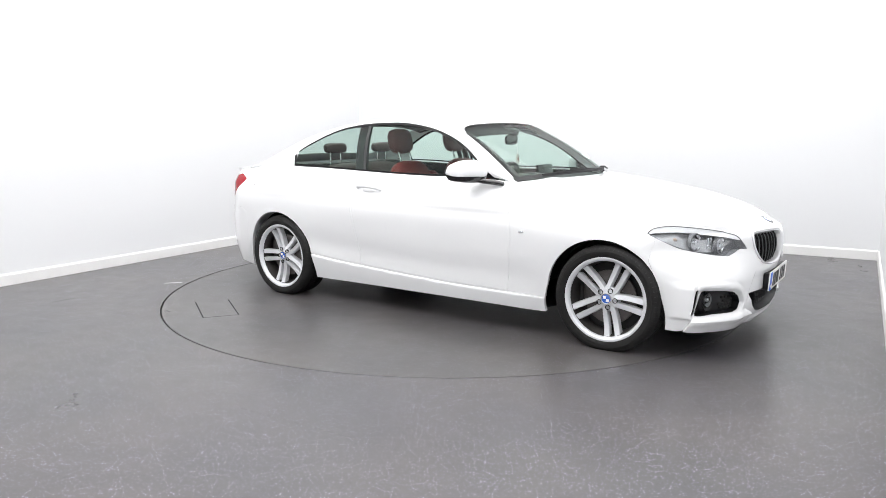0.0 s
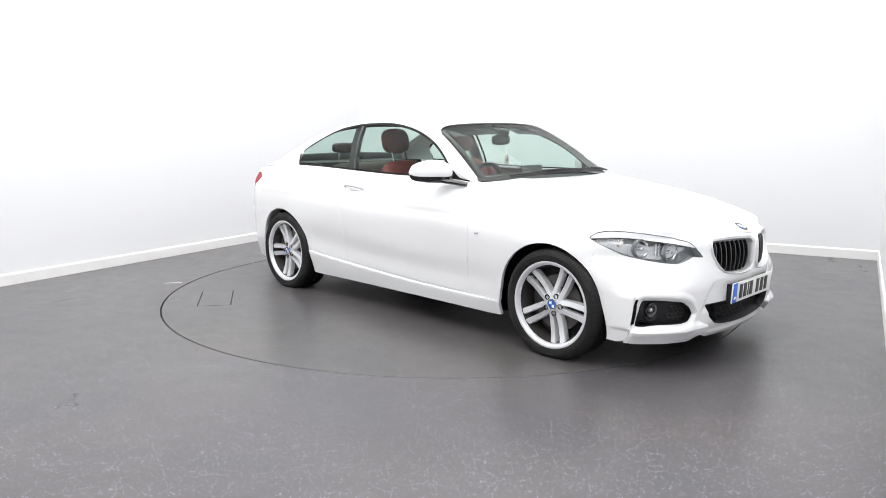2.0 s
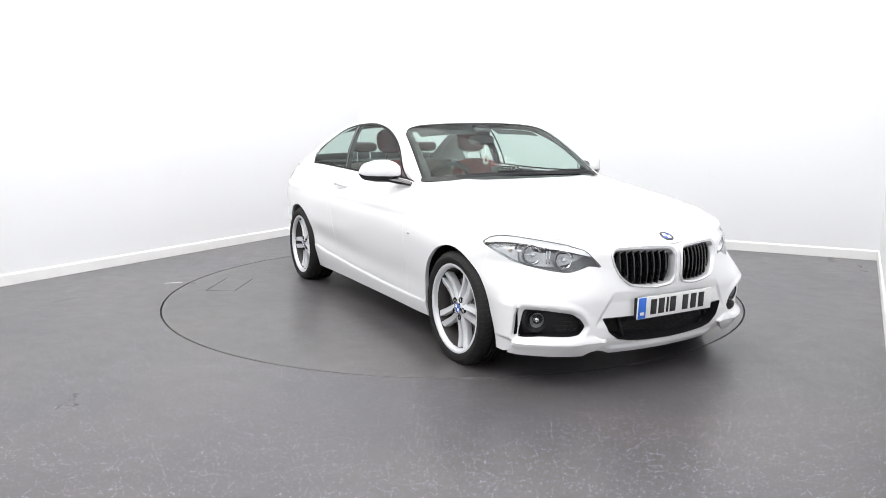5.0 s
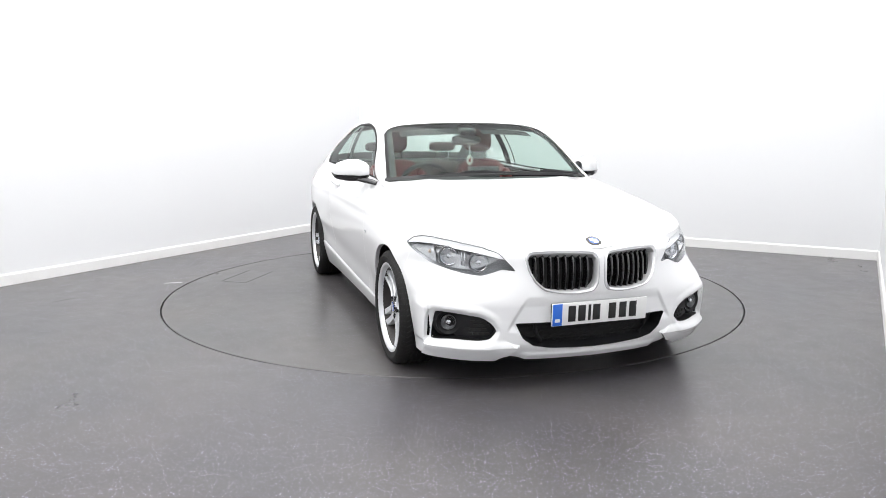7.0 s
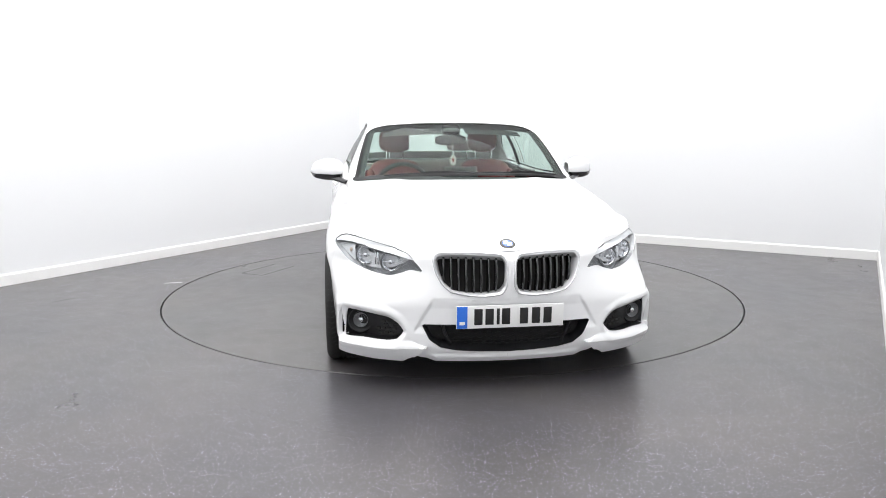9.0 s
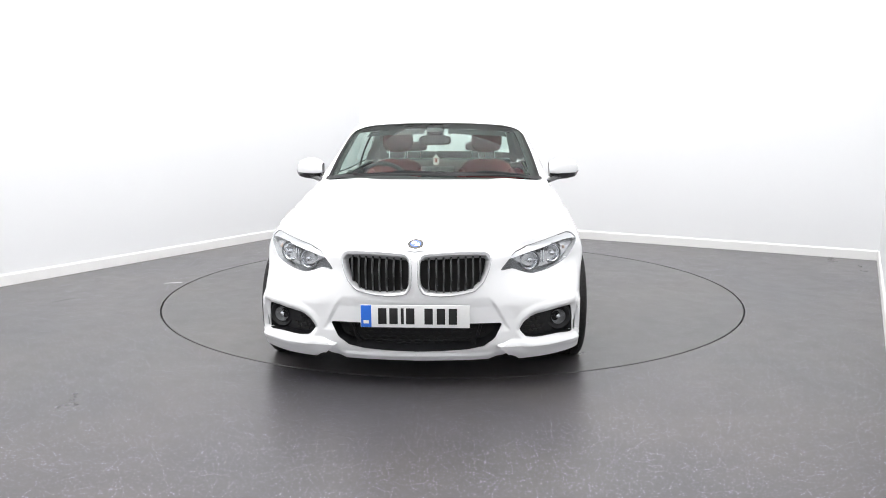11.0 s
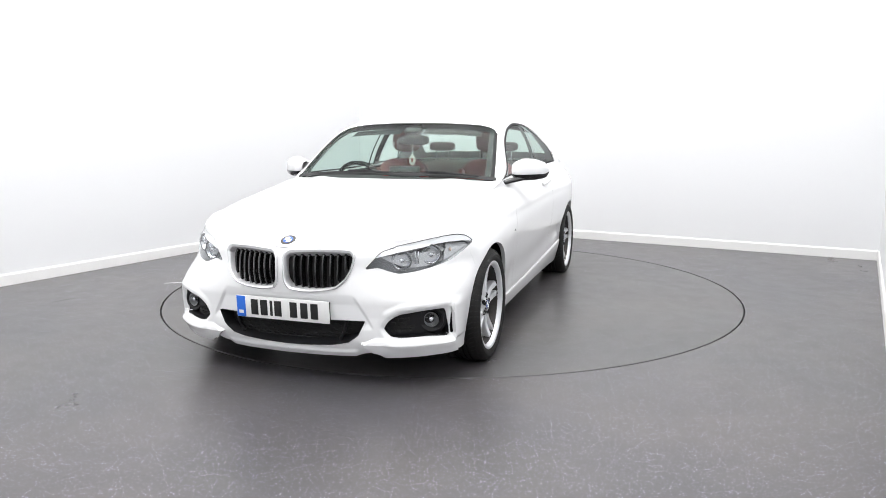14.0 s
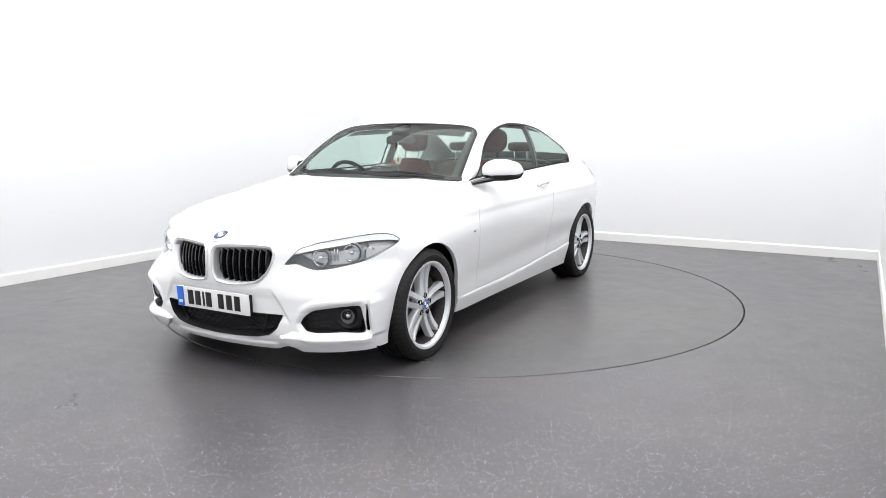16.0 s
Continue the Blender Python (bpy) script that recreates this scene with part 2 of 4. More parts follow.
def annulus(r0, edge, z, n=160):
    ang = np.linspace(0, 2 * np.pi, n, endpoint=False)
    inner = np.stack([r0 * np.cos(ang), r0 * np.sin(ang), 0 * ang + z], -1)
    mid = np.stack([3.2 * np.cos(ang), 3.2 * np.sin(ang), 0 * ang + z], -1)
    outer = []
    d1, d2 = np.array(ALONG[:2]), np.array(ACROSS[:2])
    c = np.array((in_room(DEEP / 2, WIDE / 2))[:2])
    for w in ang:
        q = np.array((np.cos(w), np.sin(w)))
        best = 50
        for d, half in ((d1, DEEP / 2 + edge), (d2, WIDE / 2 + edge)):
            k = q @ d
            if abs(k) > 1e-6:
                best = min(best, (np.sign(k) * half + c @ d) / k)
        outer.append((*(q * best), z))
    outer = np.array(outer)
    reach = np.linalg.norm(outer[:, :2], axis=1)
    mid *= np.minimum(1, .5 * (reach + r0) / 3.2)[:, None] * np.array((1, 1, 0)) + np.array((0, 0, 1))
    low = inner - np.array((0, 0, .03))
    return sheet(np.stack([low, inner, mid, outer], 1), closed=True, flip=True)


structure("floor", solid(*annulus(RING + .0055, .14, 0.0), FLOOR, False), "grey speckled safety vinyl floor with faint scuffs", "floor")
structure("floor_pit", solid(*lathe([(0.001, -.028), (RING + .05, -.028)], 96, "z"), GAP, False), "dark gap round the turntable's edge", "floor")
turntable = new("turntable")
tagged(turntable, "flush round grey vinyl-covered car turntable in the floor", "turntable")
part("deck", solid(*lathe([(0.001, -.026), (RING - .0055, -.026), (RING - .0055, -.003), (RING - .0085, 0.0), (0.001, 0.0)], 192, "z"), DISC, False), turntable)


def mark(name, pts, width, mat):
    p = np.array([(x, y, .0012) for x, y in pts])
    vs, fs = [], []
    for a, b in zip(p[:-1], p[1:]):
        d = (b - a) / np.linalg.norm(b - a)
        s = np.array((-d[1], d[0], 0)) * width / 2
        k = len(vs)
        vs += [a - s, b - s, b + s, a + s]
        fs.append((k, k + 1, k + 2, k + 3))
    return solid(vs, fs, mat, False)


hatch = [(-.85, -1.80), (-.715, -1.605), (-1.15, -1.345), (-1.285, -1.54)]
part("hatch_joint", mark("hatch_joint", hatch[3:] + hatch[:3], .009, GAP), turntable, "thin dark joint of a hatch")
tagged(new("floor_scuff", mark("scuff", [(-3.009, -.567), (-2.905, -.413)], .012, BLACK)), "short dark scuff line on the floor", "scuff", kind="structure")
tagged(new("floor_scuff", mark("scuff", [(-2.44, .13), (-2.30, .17)], .02, SKIRTING)), "short pale scrape on the floor", "scuff", kind="structure")
SCRATCH = material("worn_vinyl", (.17, .165, .165), .27, var=.2, scale=20)
tagged(new("floor_scratch", mark("scratch", [(-0.972, -2.66), (-0.577, -2.885), (-0.22, -3.096)], .005, SCRATCH)), "long faint pale scratch in the floor", "scratch", kind="structure")


# -- the car's shape: x forward from the middle of the wheelbase, y to the car's left, z up --
def spline(xs, ys):
    """Natural cubic spline through (xs, ys), as a function of arrays."""
    xs, ys = np.asarray(xs, float), np.asarray(ys, float)
    if xs[0] > xs[-1]:
        xs, ys = xs[::-1], ys[::-1]
    n, h = len(xs), np.diff(xs)
    a, r = np.eye(n), np.zeros((n,) + ys.shape[1:])
    for i in range(1, n - 1):
        a[i, i - 1:i + 2] = h[i - 1], 2 * (h[i - 1] + h[i]), h[i]
        r[i] = 6 * ((ys[i + 1] - ys[i]) / h[i] - (ys[i] - ys[i - 1]) / h[i - 1])
    m = np.linalg.solve(a, r)

    def value(x):
        x = np.clip(np.asarray(x, float), xs[0], xs[-1])
        i = np.clip(np.searchsorted(xs, x) - 1, 0, n - 2)
        t, d = x - xs[i], h[i]
        if ys.ndim > 1:
            t, d = t[..., None], d[..., None]
        return ys[i] + t * ((ys[i + 1] - ys[i]) / d - d * (2 * m[i] + m[i + 1]) / 6) + t * t * m[i] / 2 + t ** 3 * (m[i + 1] - m[i]) / (6 * d)
    return value


def knots(*pairs):
    return spline([p[0] for p in pairs], [p[1] for p in pairs])


def steps(*pairs):
    return lambda x: np.interp(x, [p[0] for p in pairs], [p[1] for p in pairs])


nose_x = knots((.12, 2.01), (.155, 2.035), (.2, 2.07), (.27, 2.092), (.34, 2.10), (.45, 2.104), (.55, 2.115), (.64, 2.113), (.69, 2.092), (.72, 2.05), (.78, 1.93))
tail_x = knots((.15, -2.2), (.3, -2.28), (.5, -2.31), (.7, -2.30), (.85, -2.28), (1.0, -2.24))
bow_low = knots((0, 0), (.12, .006), (.26, .022), (.42, .062), (.54, .092), (.65, .135), (.745, .198), (.81, .292))
bow_base = knots((0, 0), (.12, .005), (.26, .018), (.42, .05), (.54, .076), (.65, .124), (.745, .198), (.81, .292))
bow_high = knots((0, 0), (.12, .015), (.26, .055), (.42, .115), (.54, .175), (.65, .255), (.745, .36), (.81, .475))
bow_tail = knots((0, 0), (.2, .012), (.4, .05), (.55, .10), (.65, .165), (.73, .26))
side_y = knots((0, .812), (.06, .826), (.18, .85), (.36, .868), (.55, .881), (.68, .885), (.76, .877), (.84, .853), (.92, .81), (1, .748))
side_w = knots((1.6, .972), (1.48, .99), (1.345, 1.0), (1.0, .999), (.6, .99), (0, .985), (-.6, .985), (-1.0, .996), (-1.378, 1.003), (-1.65, .98), (-1.85, .935), (-2.0, .885))
top_x = knots((2.1, .705), (1.98, .727), (1.9, .739), (1.8, .753), (1.7, .769), (1.57, .796), (1.345, .838), (1.0, .892), (.63, .95), (0, .967), (-.57, .982), (-1.25, 1.003), (-1.6, .995), (-1.95, .965), (-2.3, .955))
FRONT_Y = (0, .12, .26, .42, .54, .65, .745, .81)
SIDE_X = (1.50, 1.38, 1.2, .9, .4, -.1, -.6, -1.0, -1.3, -1.55, -1.75, -1.9)
TAIL_Y = (.73, .64, .52, .36, .18, 0)
BOT = .155


def side(x, z):
    t = top_x(x)
    return side_y(np.clip((z - BOT) / (t - BOT), -.05, 1.02)) * side_w(x)


def net(z):
    """The net's columns at the heights z: a list of (x, y)."""
    z = np.asarray(z, float)
    high = np.clip((z - .42) / .20, 0, 1)
    high = high * high * (3 - 2 * high)
    base = np.clip((.36 - z) / .12, 0, 1)
    cols = []
    for y in FRONT_Y:
        k = min(1, max(0, (y - .25) / .3))
        cols.append((nose_x(z) * (1 - k) + nose_x(np.minimum(z, .70)) * k - bow_base(y) * base - bow_low(y) * (1 - high - base) - bow_high(y) * high, y * (1 - .05 * k * np.clip((z - .69) / .08, 0, 1))))
    for x in SIDE_X:
        cols.append((x + 0 * z, side(np.full_like(z, x), z)))
    for y in TAIL_Y:
        cols.append((tail_x(z) + bow_tail(y), y * (1 - .09 * np.clip((z - .84) / .12, 0, 1) ** 1.5)))
    return np.array([[np.broadcast_to(c, z.shape) for c in p] for p in cols])      # column, xy, ...


_ref = net(np.array([.55]))[:, :, 0]
A_KNOT = np.r_[0, np.cumsum(np.hypot(*np.diff(_ref, axis=0).T))]
A_END = A_KNOT[-1]
_basis = spline(A_KNOT, np.eye(len(A_KNOT)))


def skin(a, z):
    """The point of the car's flank at the way a round the plan and the height z."""
    a, z = np.broadcast_arrays(np.asarray(a, float), np.asarray(z, float))
    xy = np.einsum("nk,kcn->nc", _basis(a.ravel()), net(z.ravel()))
    return np.concatenate([xy, z.reshape(-1, 1)], 1).reshape(a.shape + (3,))


def a_of_x(x, z=.6):
    s = np.linspace(.9, A_END - .7, 900)
    p = skin(s, np.full_like(s, z))[:, 0]
    return np.interp(-np.asarray(x, float), -p, s)


def top_a(a):
    a = np.asarray(a, float)
    return top_x(_basis(a) @ _ref[:, 0])


bottom_a = steps((0, .155), (.36, .158), (.44, .172), (.475, .19), (.50, .18), (.522, .163), (.6, .166), (.93, .172), (.96, .163), (1.05, .166), (A_END - 1.3, .166), (A_END - .9, .2), (A_END, .22))
# greenhouse: its rail and its centre line along s: 0 cowl, 1 header, 2 and 3 roof, 4 deck, 5 boot edge
rail = spline([0, .5, 1, 1.5, 2, 2.5, 3, 3.5, 4, 5],
              [(.655, .735, .948), (.39, .668, 1.145), (.10, .598, 1.300), (-.15, .582, 1.334), (-.45, .575, 1.350), (-.75, .58, 1.335), (-1.02, .597, 1.285), (-1.32, .624, 1.198), (-1.68, .675, 1.04), (-2.03, .655, .960)])
ridge = spline([0, .5, 1, 1.5, 2, 2.5, 3, 3.5, 4, 5],
               [(.86, 0, .985), (.56, 0, 1.175), (.19, 0, 1.336), (-.05, 0, 1.364), (-.40, 0, 1.376), (-.75, 0, 1.372), (-1.0, 0, 1.345), (-1.38, 0, 1.23), (-1.75, 0, 1.06), (-2.24, 0, .972)])


def crown(s, v):
    """The point of windscreen, roof, rear window and boot at s along and v (0 to 1) out from the middle."""
    s, v = np.broadcast_arrays(np.asarray(s, float), np.asarray(v, float))
    r, c = rail(s), ridge(s)
    w = np.abs(v)
    return np.stack([c[..., 0] + (r[..., 0] - c[..., 0]) * w ** 2, r[..., 1] * v, c[..., 2] + (r[..., 2] - c[..., 2]) * (.6 * w ** 2 + .4 * w ** 4)], -1)


_sr = np.linspace(0, 5, 400)
_rr = rail(_sr)


def rail_at(x):
    """Height and half width of the rail at x."""
    return np.interp(-np.asarray(x, float), -_rr[:, 0], _rr[:, 2]), np.interp(-np.asarray(x, float), -_rr[:, 0], _rr[:, 1])


def pane(x, z):
    """Half width of the greenhouse's flank at x and z."""
    zr, yr = rail_at(x)
    zb, yb = top_x(x), side(x, top_x(x))
    f = np.clip((z - zb) / np.maximum(zr - zb, .02), 0, 1)
    return yb + (yr - yb) * f + .022 * np.sin(np.pi * f)
# -- end of the shape --


# ---- the car ----
car = new("car")
tagged(car, "white two-door coupe with silver alloy wheels on the turntable", "car")
HERE = np.array((CAR_X, CAR_Y, 0.0))
HUB_Z, FRONT_AXLE, REAR_AXLE = .303, 1.345, -1.345


def put(name, piece, mat, label="", parent=None, smooth=True):
    """A part from (verts, faces) in the car's own measures."""
    v, f = piece
    return part(name, solid(np.asarray(v, float) + HERE, f, mat, smooth), parent or car, label)


def both(name, piece, mat, label="", parents=(None, None)):
    return [put(name, p, mat, label, q) for p, q in zip((piece, mirrored(piece)), parents)]


def skin_out(a, z, off=0.0):
    """A point off from the flank along its normal."""
    e = 1e-3
    p = skin(a, z)
    n = np.cross(skin(a + e, z) - skin(a - e, z), skin(a, z + e) - skin(a, z - e))
    n /= np.linalg.norm(n, axis=-1, keepdims=True)
    n *= np.where(n[..., :1] * (p[..., :1] - .1) + n[..., 1:2] * p[..., 1:2] < 0, -1, 1)
    return p + n * np.asarray(off)[..., None]


def rounded(pts, n=8):
    """A closed outline of points, its corners a little rounded."""
    p = np.asarray(pts, float)
    k, out = len(p), []
    for i in range(k):
        a, b, c, d = p[i - 1], p[i], p[(i + 1) % k], p[(i + 2) % k]
        for t in np.linspace(0, 1, n, endpoint=False):
            q = .5 * (2 * b + (c - a) * t + (2 * a - 5 * b + 4 * c - d) * t ** 2 + (3 * b - a - 3 * c + d) * t ** 3)
            out.append(.5 * q + .5 * (b + (c - b) * t))
    return np.array(out)


def inside(poly, x, y):
    res = np.zeros(np.shape(x), bool)
    j = len(poly) - 1
    for i in range(len(poly)):
        xi, yi, xj, yj = *poly[i], *poly[j]
        hit = ((yi > y) != (yj > y)) & (x < (xj - xi) * (y - yi) / ((yj - yi) or 1e-12) + xi)
        res ^= hit
        j = i
    return res


def nearest(poly, q):
    a, b = poly, np.roll(poly, -1, 0)
    d = b - a
    t = np.clip(((q - a) * d).sum(1) / np.maximum((d * d).sum(1), 1e-12), 0, 1)
    p = a + d * t[:, None]
    return p[((p - q) ** 2).sum(1).argmin()]


def arch(axle, r):
    w = np.linspace(0, 2 * np.pi, 90, endpoint=False)
    z = HUB_Z + r * np.sin(w)
    wide = r + .055 * np.clip((.36 - z) / .2, 0, 1) ** 1.3
    return np.stack([[float(a_of_x(x, h)) for x, h in zip(axle + wide * np.cos(w), z)], z], -1)


HEAD = rounded([(.424, .598), (.466, .648), (.499, .683), (.571, .704), (.66, .719), (.745, .731), (.84, .740), (.91, .740), (.985, .727), (1.037, .703), (.985, .678), (.93, .653), (.86, .620), (.75, .594), (.67, .579), (.59, .572), (.535, .586), (.485, .603)])
BROW = np.array([(.47, .650), (.499, .681), (.571, .702), (.66, .717), (.745, .729), (.84, .738), (.91, .738), (.985, .725), (1.028, .704), (1.0, .700), (.93, .706), (.84, .709), (.745, .702), (.66, .690), (.571, .674), (.50, .656)])
KIDNEY = rounded([(.374, .660), (.350, .689), (.19, .695), (.040, .688), (.015, .655), (.016, .538), (.040, .496), (.118, .484), (.20, .487), (.287, .503), (.335, .545), (.362, .600)])
KIDNEY_IN = np.array((.194, .590)) + (KIDNEY - np.array((.194, .590))) * np.array((.925, .87))
FOG = rounded([(.905, .362), (.885, .396), (.77, .394), (.62, .376), (.56, .348), (.53, .306), (.565, .268), (.62, .259), (.765, .260), (.915, .256)])
SLOT = rounded([(.914, .405), (.926, .402), (.935, .37), (.937, .31), (.938, .264), (.925, .264), (.922, .31), (.920, .38)])
INTAKE = np.array([(-.2, .346), (.27, .346), (.432, .343), (.42, .318), (.396, .271), (.34, .228), (.255, .212), (.12, .203), (-.2, .198)])
TAIL = rounded([(4.475, .885), (4.54, .91), (4.62, .925), (4.85, .90), (5.12, .86), (5.1, .745), (4.77, .735), (4.69, .742), (4.585, .81)])
ARCH_F, ARCH_R = arch(1.314, .347), arch(-1.378, .346)
AX = a_of_x
BUMPER = np.array([(-1, -1), (1.12, -1), (1.07, .55), (1.0, .64), (.985, .70), (1.0, .74), (1.0, 1.5), (-1, 1.5)])
SPLITTER = np.array([(.934, .10), (.934, .2315), (.412, .2315), (.412, .231), (.5758, .10)])
SKIRT = np.array([(1.3, -1), (4.0, -1), (4.0, .360), (3.677, .349), (3.416, .322), (2.885, .289), (2.409, .267), (1.704, .259), (1.3, .25)])
DOOR = np.array([(1.965, .20), (1.935, .45), (1.918, .689), (1.955, .84), (2.0, 1.5), (3.36, 1.5), (3.34, .985), (3.255, .8), (3.22, .593), (3.19, .42), (3.165, .20)]) + np.array((.02, 0))
FENDER = np.array([(.2, -1), (2.5, -1), (2.5, 1.5), (.2, 1.5)])
REAR_BUMPER = np.array([(4.42, -1), (9, -1), (9, .62), (4.75, .62), (4.5, .66), (4.42, .62)])
BOOT = np.array([(4.86, .5), (9, .5), (9, 1.5), (4.86, 1.5)])
HOLES = [("arch", ARCH_F), ("arch", ARCH_R), ("headlight", HEAD), ("kidney", KIDNEY), ("fog", FOG), ("slot", SLOT), ("intake", INTAKE), ("tail", TAIL)]
PANELS = [("splitter", SPLITTER), ("front_bumper", BUMPER), ("side_skirt", SKIRT), ("door", DOOR), ("front_wing", FENDER), ("rear_bumper", REAR_BUMPER), ("boot_panel", BOOT)]


def relief(a, z):
    """How far the bumper's blades stand out: a frame round the fog recess, a low splitter, a chin."""
    d = np.full(np.shape(a), 9.0)
    flat = np.stack([a, z], -1).reshape(-1, 2)
    near = (flat[:, 0] > .4) & (flat[:, 0] < 1.1) & (flat[:, 1] < .45)
    dd = np.full(len(flat), 9.0)
    e1, e2 = FOG, np.roll(FOG, -1, 0)
    if near.any():
        q = flat[near]
        best = np.full(len(q), 9.0)
        for p1, p2 in zip(e1, e2):
            s = p2 - p1
            t = np.clip(((q - p1) @ s) / max(s @ s, 1e-12), 0, 1)
            best = np.minimum(best, np.linalg.norm(q - p1 - t[:, None] * s, axis=1))
        dd[near] = best
    d = dd.reshape(np.shape(a))
    out = .007 * np.clip((.055 - d) / .02, 0, 1) * np.clip((a - .50) / .06, 0, 1) * np.clip((.93 - a) / .01, 0, 1) - .020 * np.clip((.020 - d) / .020, 0, 1)
    out = out + .016 * np.clip((a - .928) / .008, 0, 1) * np.clip((1.04 - a) / .09, 0, 1) * np.clip((z - .232) / .012, 0, 1) * np.clip((.45 - z) / .04, 0, 1)
    face = (z < .2315) & (a > .412 + (.231 - z) * 1.25) & (a < .934)
    ledge = np.clip((.262 - z) / .03, 0, 1) * np.clip((a - .412 - (z - .231) * 2.5) / .014, 0, 1) * (z >= .2315) * np.clip((.940 - a) / .006, 0, 1)
    blade = np.where(face, 1.0, ledge)
    bay = -.010 * np.clip((.455 - .62 * (z - .345) - a) / .012, 0, 1) * np.clip((.475 - z) / .05, 0, 1) * np.clip((z - .30) / .03, 0, 1)
    chin = np.clip((.194 - z) / .010, 0, 1) * np.clip((.40 - a) / .04, 0, 1) * .010
    seam = np.interp(a, [1.3, 2.409, 2.885, 3.416, 3.677], [.259, .267, .289, .322, .349])
    mid = np.clip((a - 1.55) / .3, 0, 1) * np.clip((3.95 - a) / .35, 0, 1)
    flank_ = .010 * np.clip((seam - z) / .010, 0, 1) - .012 * np.exp(-((z - seam - .10) / .085) ** 2)
    crease = .005 * np.exp(-((z - (.775 + .012 * (a - 1.5))) / .022) ** 2) * np.clip((a - 1.2) / .4, 0, 1) * np.clip((4.7 - a) / .4, 0, 1)
    hollow = -.010 * np.exp(-((z - .74 - .03 * (a - 1.5)) / .045) ** 2) * mid
    return out + .019 * blade + bay + chin + flank_ * mid + crease + .6 * hollow


ga = np.concatenate([np.linspace(0, 1.12, 190, endpoint=False), np.linspace(1.12, A_END, 360)])
NA, NR = len(ga), 88
gz = bottom_a(ga)[:, None] + (top_a(ga) - bottom_a(ga))[:, None] * np.linspace(0, 1, NR)[None, :]
net_q = np.stack([np.broadcast_to(ga[:, None], gz.shape), gz], -1)
cent = .25 * (net_q[:-1, :-1] + net_q[1:, :-1] + net_q[1:, 1:] + net_q[:-1, 1:])
tag = np.full(cent.shape[:2], -1)
moved_q, fixed = net_q.copy(), np.zeros(gz.shape, bool)
NAMES = [n for n, _ in HOLES + PANELS] + ["rear_wing"]
for k, (nm, poly) in enumerate(HOLES + PANELS):
    ins = inside(poly, cent[..., 0], cent[..., 1])
    tag[(tag < 0) & ins] = k
    some, every = np.zeros(gz.shape, bool), np.ones(gz.shape, bool)
    for di in (0, 1):
        for dj in (0, 1):
            some[di:NA - 1 + di, dj:NR - 1 + dj] |= ins
            every[di:NA - 1 + di, dj:NR - 1 + dj] &= ins
    for i, j in np.argwhere(some & ~every & ~fixed):
        moved_q[i, j] = nearest(poly, net_q[i, j])
        if i == 0:
            moved_q[i, j, 0] = 0
        fixed[i, j] = True
tag[tag < 0] = len(NAMES) - 1


def panel(ids, off=0.0, lip=.022, gap=.0012, whole=False):
    """The net's quads that carry one of the tags, as (verts, faces), with an edge turned inwards."""
    mask = np.isin(tag, ids)
    quads = np.argwhere(mask)
    index, own = {}, {}
    for i, j in quads:
        for q in ((i, j), (i + 1, j), (i + 1, j + 1), (i, j + 1)):
            own.setdefault(q, []).append(cent[i, j])
    keys = list(own)
    ij = np.array(keys)
    q = moved_q[ij[:, 0], ij[:, 1]].copy()
    edge = {}
    for i, j in quads:
        c = ((i, j), (i + 1, j), (i + 1, j + 1), (i, j + 1))
        for a, b in zip(c, c[1:] + c[:1]):
            if (b, a) in edge:
                del edge[(b, a)]
            else:
                edge[(a, b)] = 1
    rim = {a for e in edge for a in e}
    for n, k in enumerate(keys):
        index[k] = n
        if gap and k in rim and fixed[k]:
            d = np.mean(own[k], 0) - q[n]
            L = np.linalg.norm(d)
            if L > 1e-6:
                q[n] += d / L * gap
        if k[0] == 0:
            q[n, 0] = 0
    p = skin_out(q[:, 0], q[:, 1], relief(q[:, 0], q[:, 1]) + off)
    faces = [(index[(i, j)], index[(i, j + 1)], index[(i + 1, j + 1)], index[(i + 1, j)]) for i, j in quads]
    if lip:
        inn = skin_out(q[:, 0], q[:, 1], relief(q[:, 0], q[:, 1]) + off - lip)
        n0, extra, low = len(p), {}, []
        for a, b in edge:
            if a[0] == b[0] and a[0] in (0, NA - 1):
                continue
            for k in (a, b):
                if k not in extra:
                    extra[k] = n0 + len(low)
                    low.append(inn[index[k]])
            faces.append((index[a], index[b], extra[b], extra[a]))
        p = np.concatenate([p, np.array(low).reshape(-1, 3)])
    return p, faces


def tags(*names):
    return [k for k, n in enumerate(NAMES) if n in names]


def whole(piece):
    return join(piece, mirrored(piece))


def outward(piece):
    """Turn the faces of a left-hand flank piece outwards."""
    v, f = piece
    v = np.asarray(v)
    q = f[len(f) // 2]
    n = np.cross(v[q[1]] - v[q[0]], v[q[2]] - v[q[0]])
    c = v[list(q)].mean(0)
    return (v, [g[::-1] for g in f]) if n @ np.array((c[0] * (abs(c[1]) < .6), c[1], 0)) < 0 else (v, f)


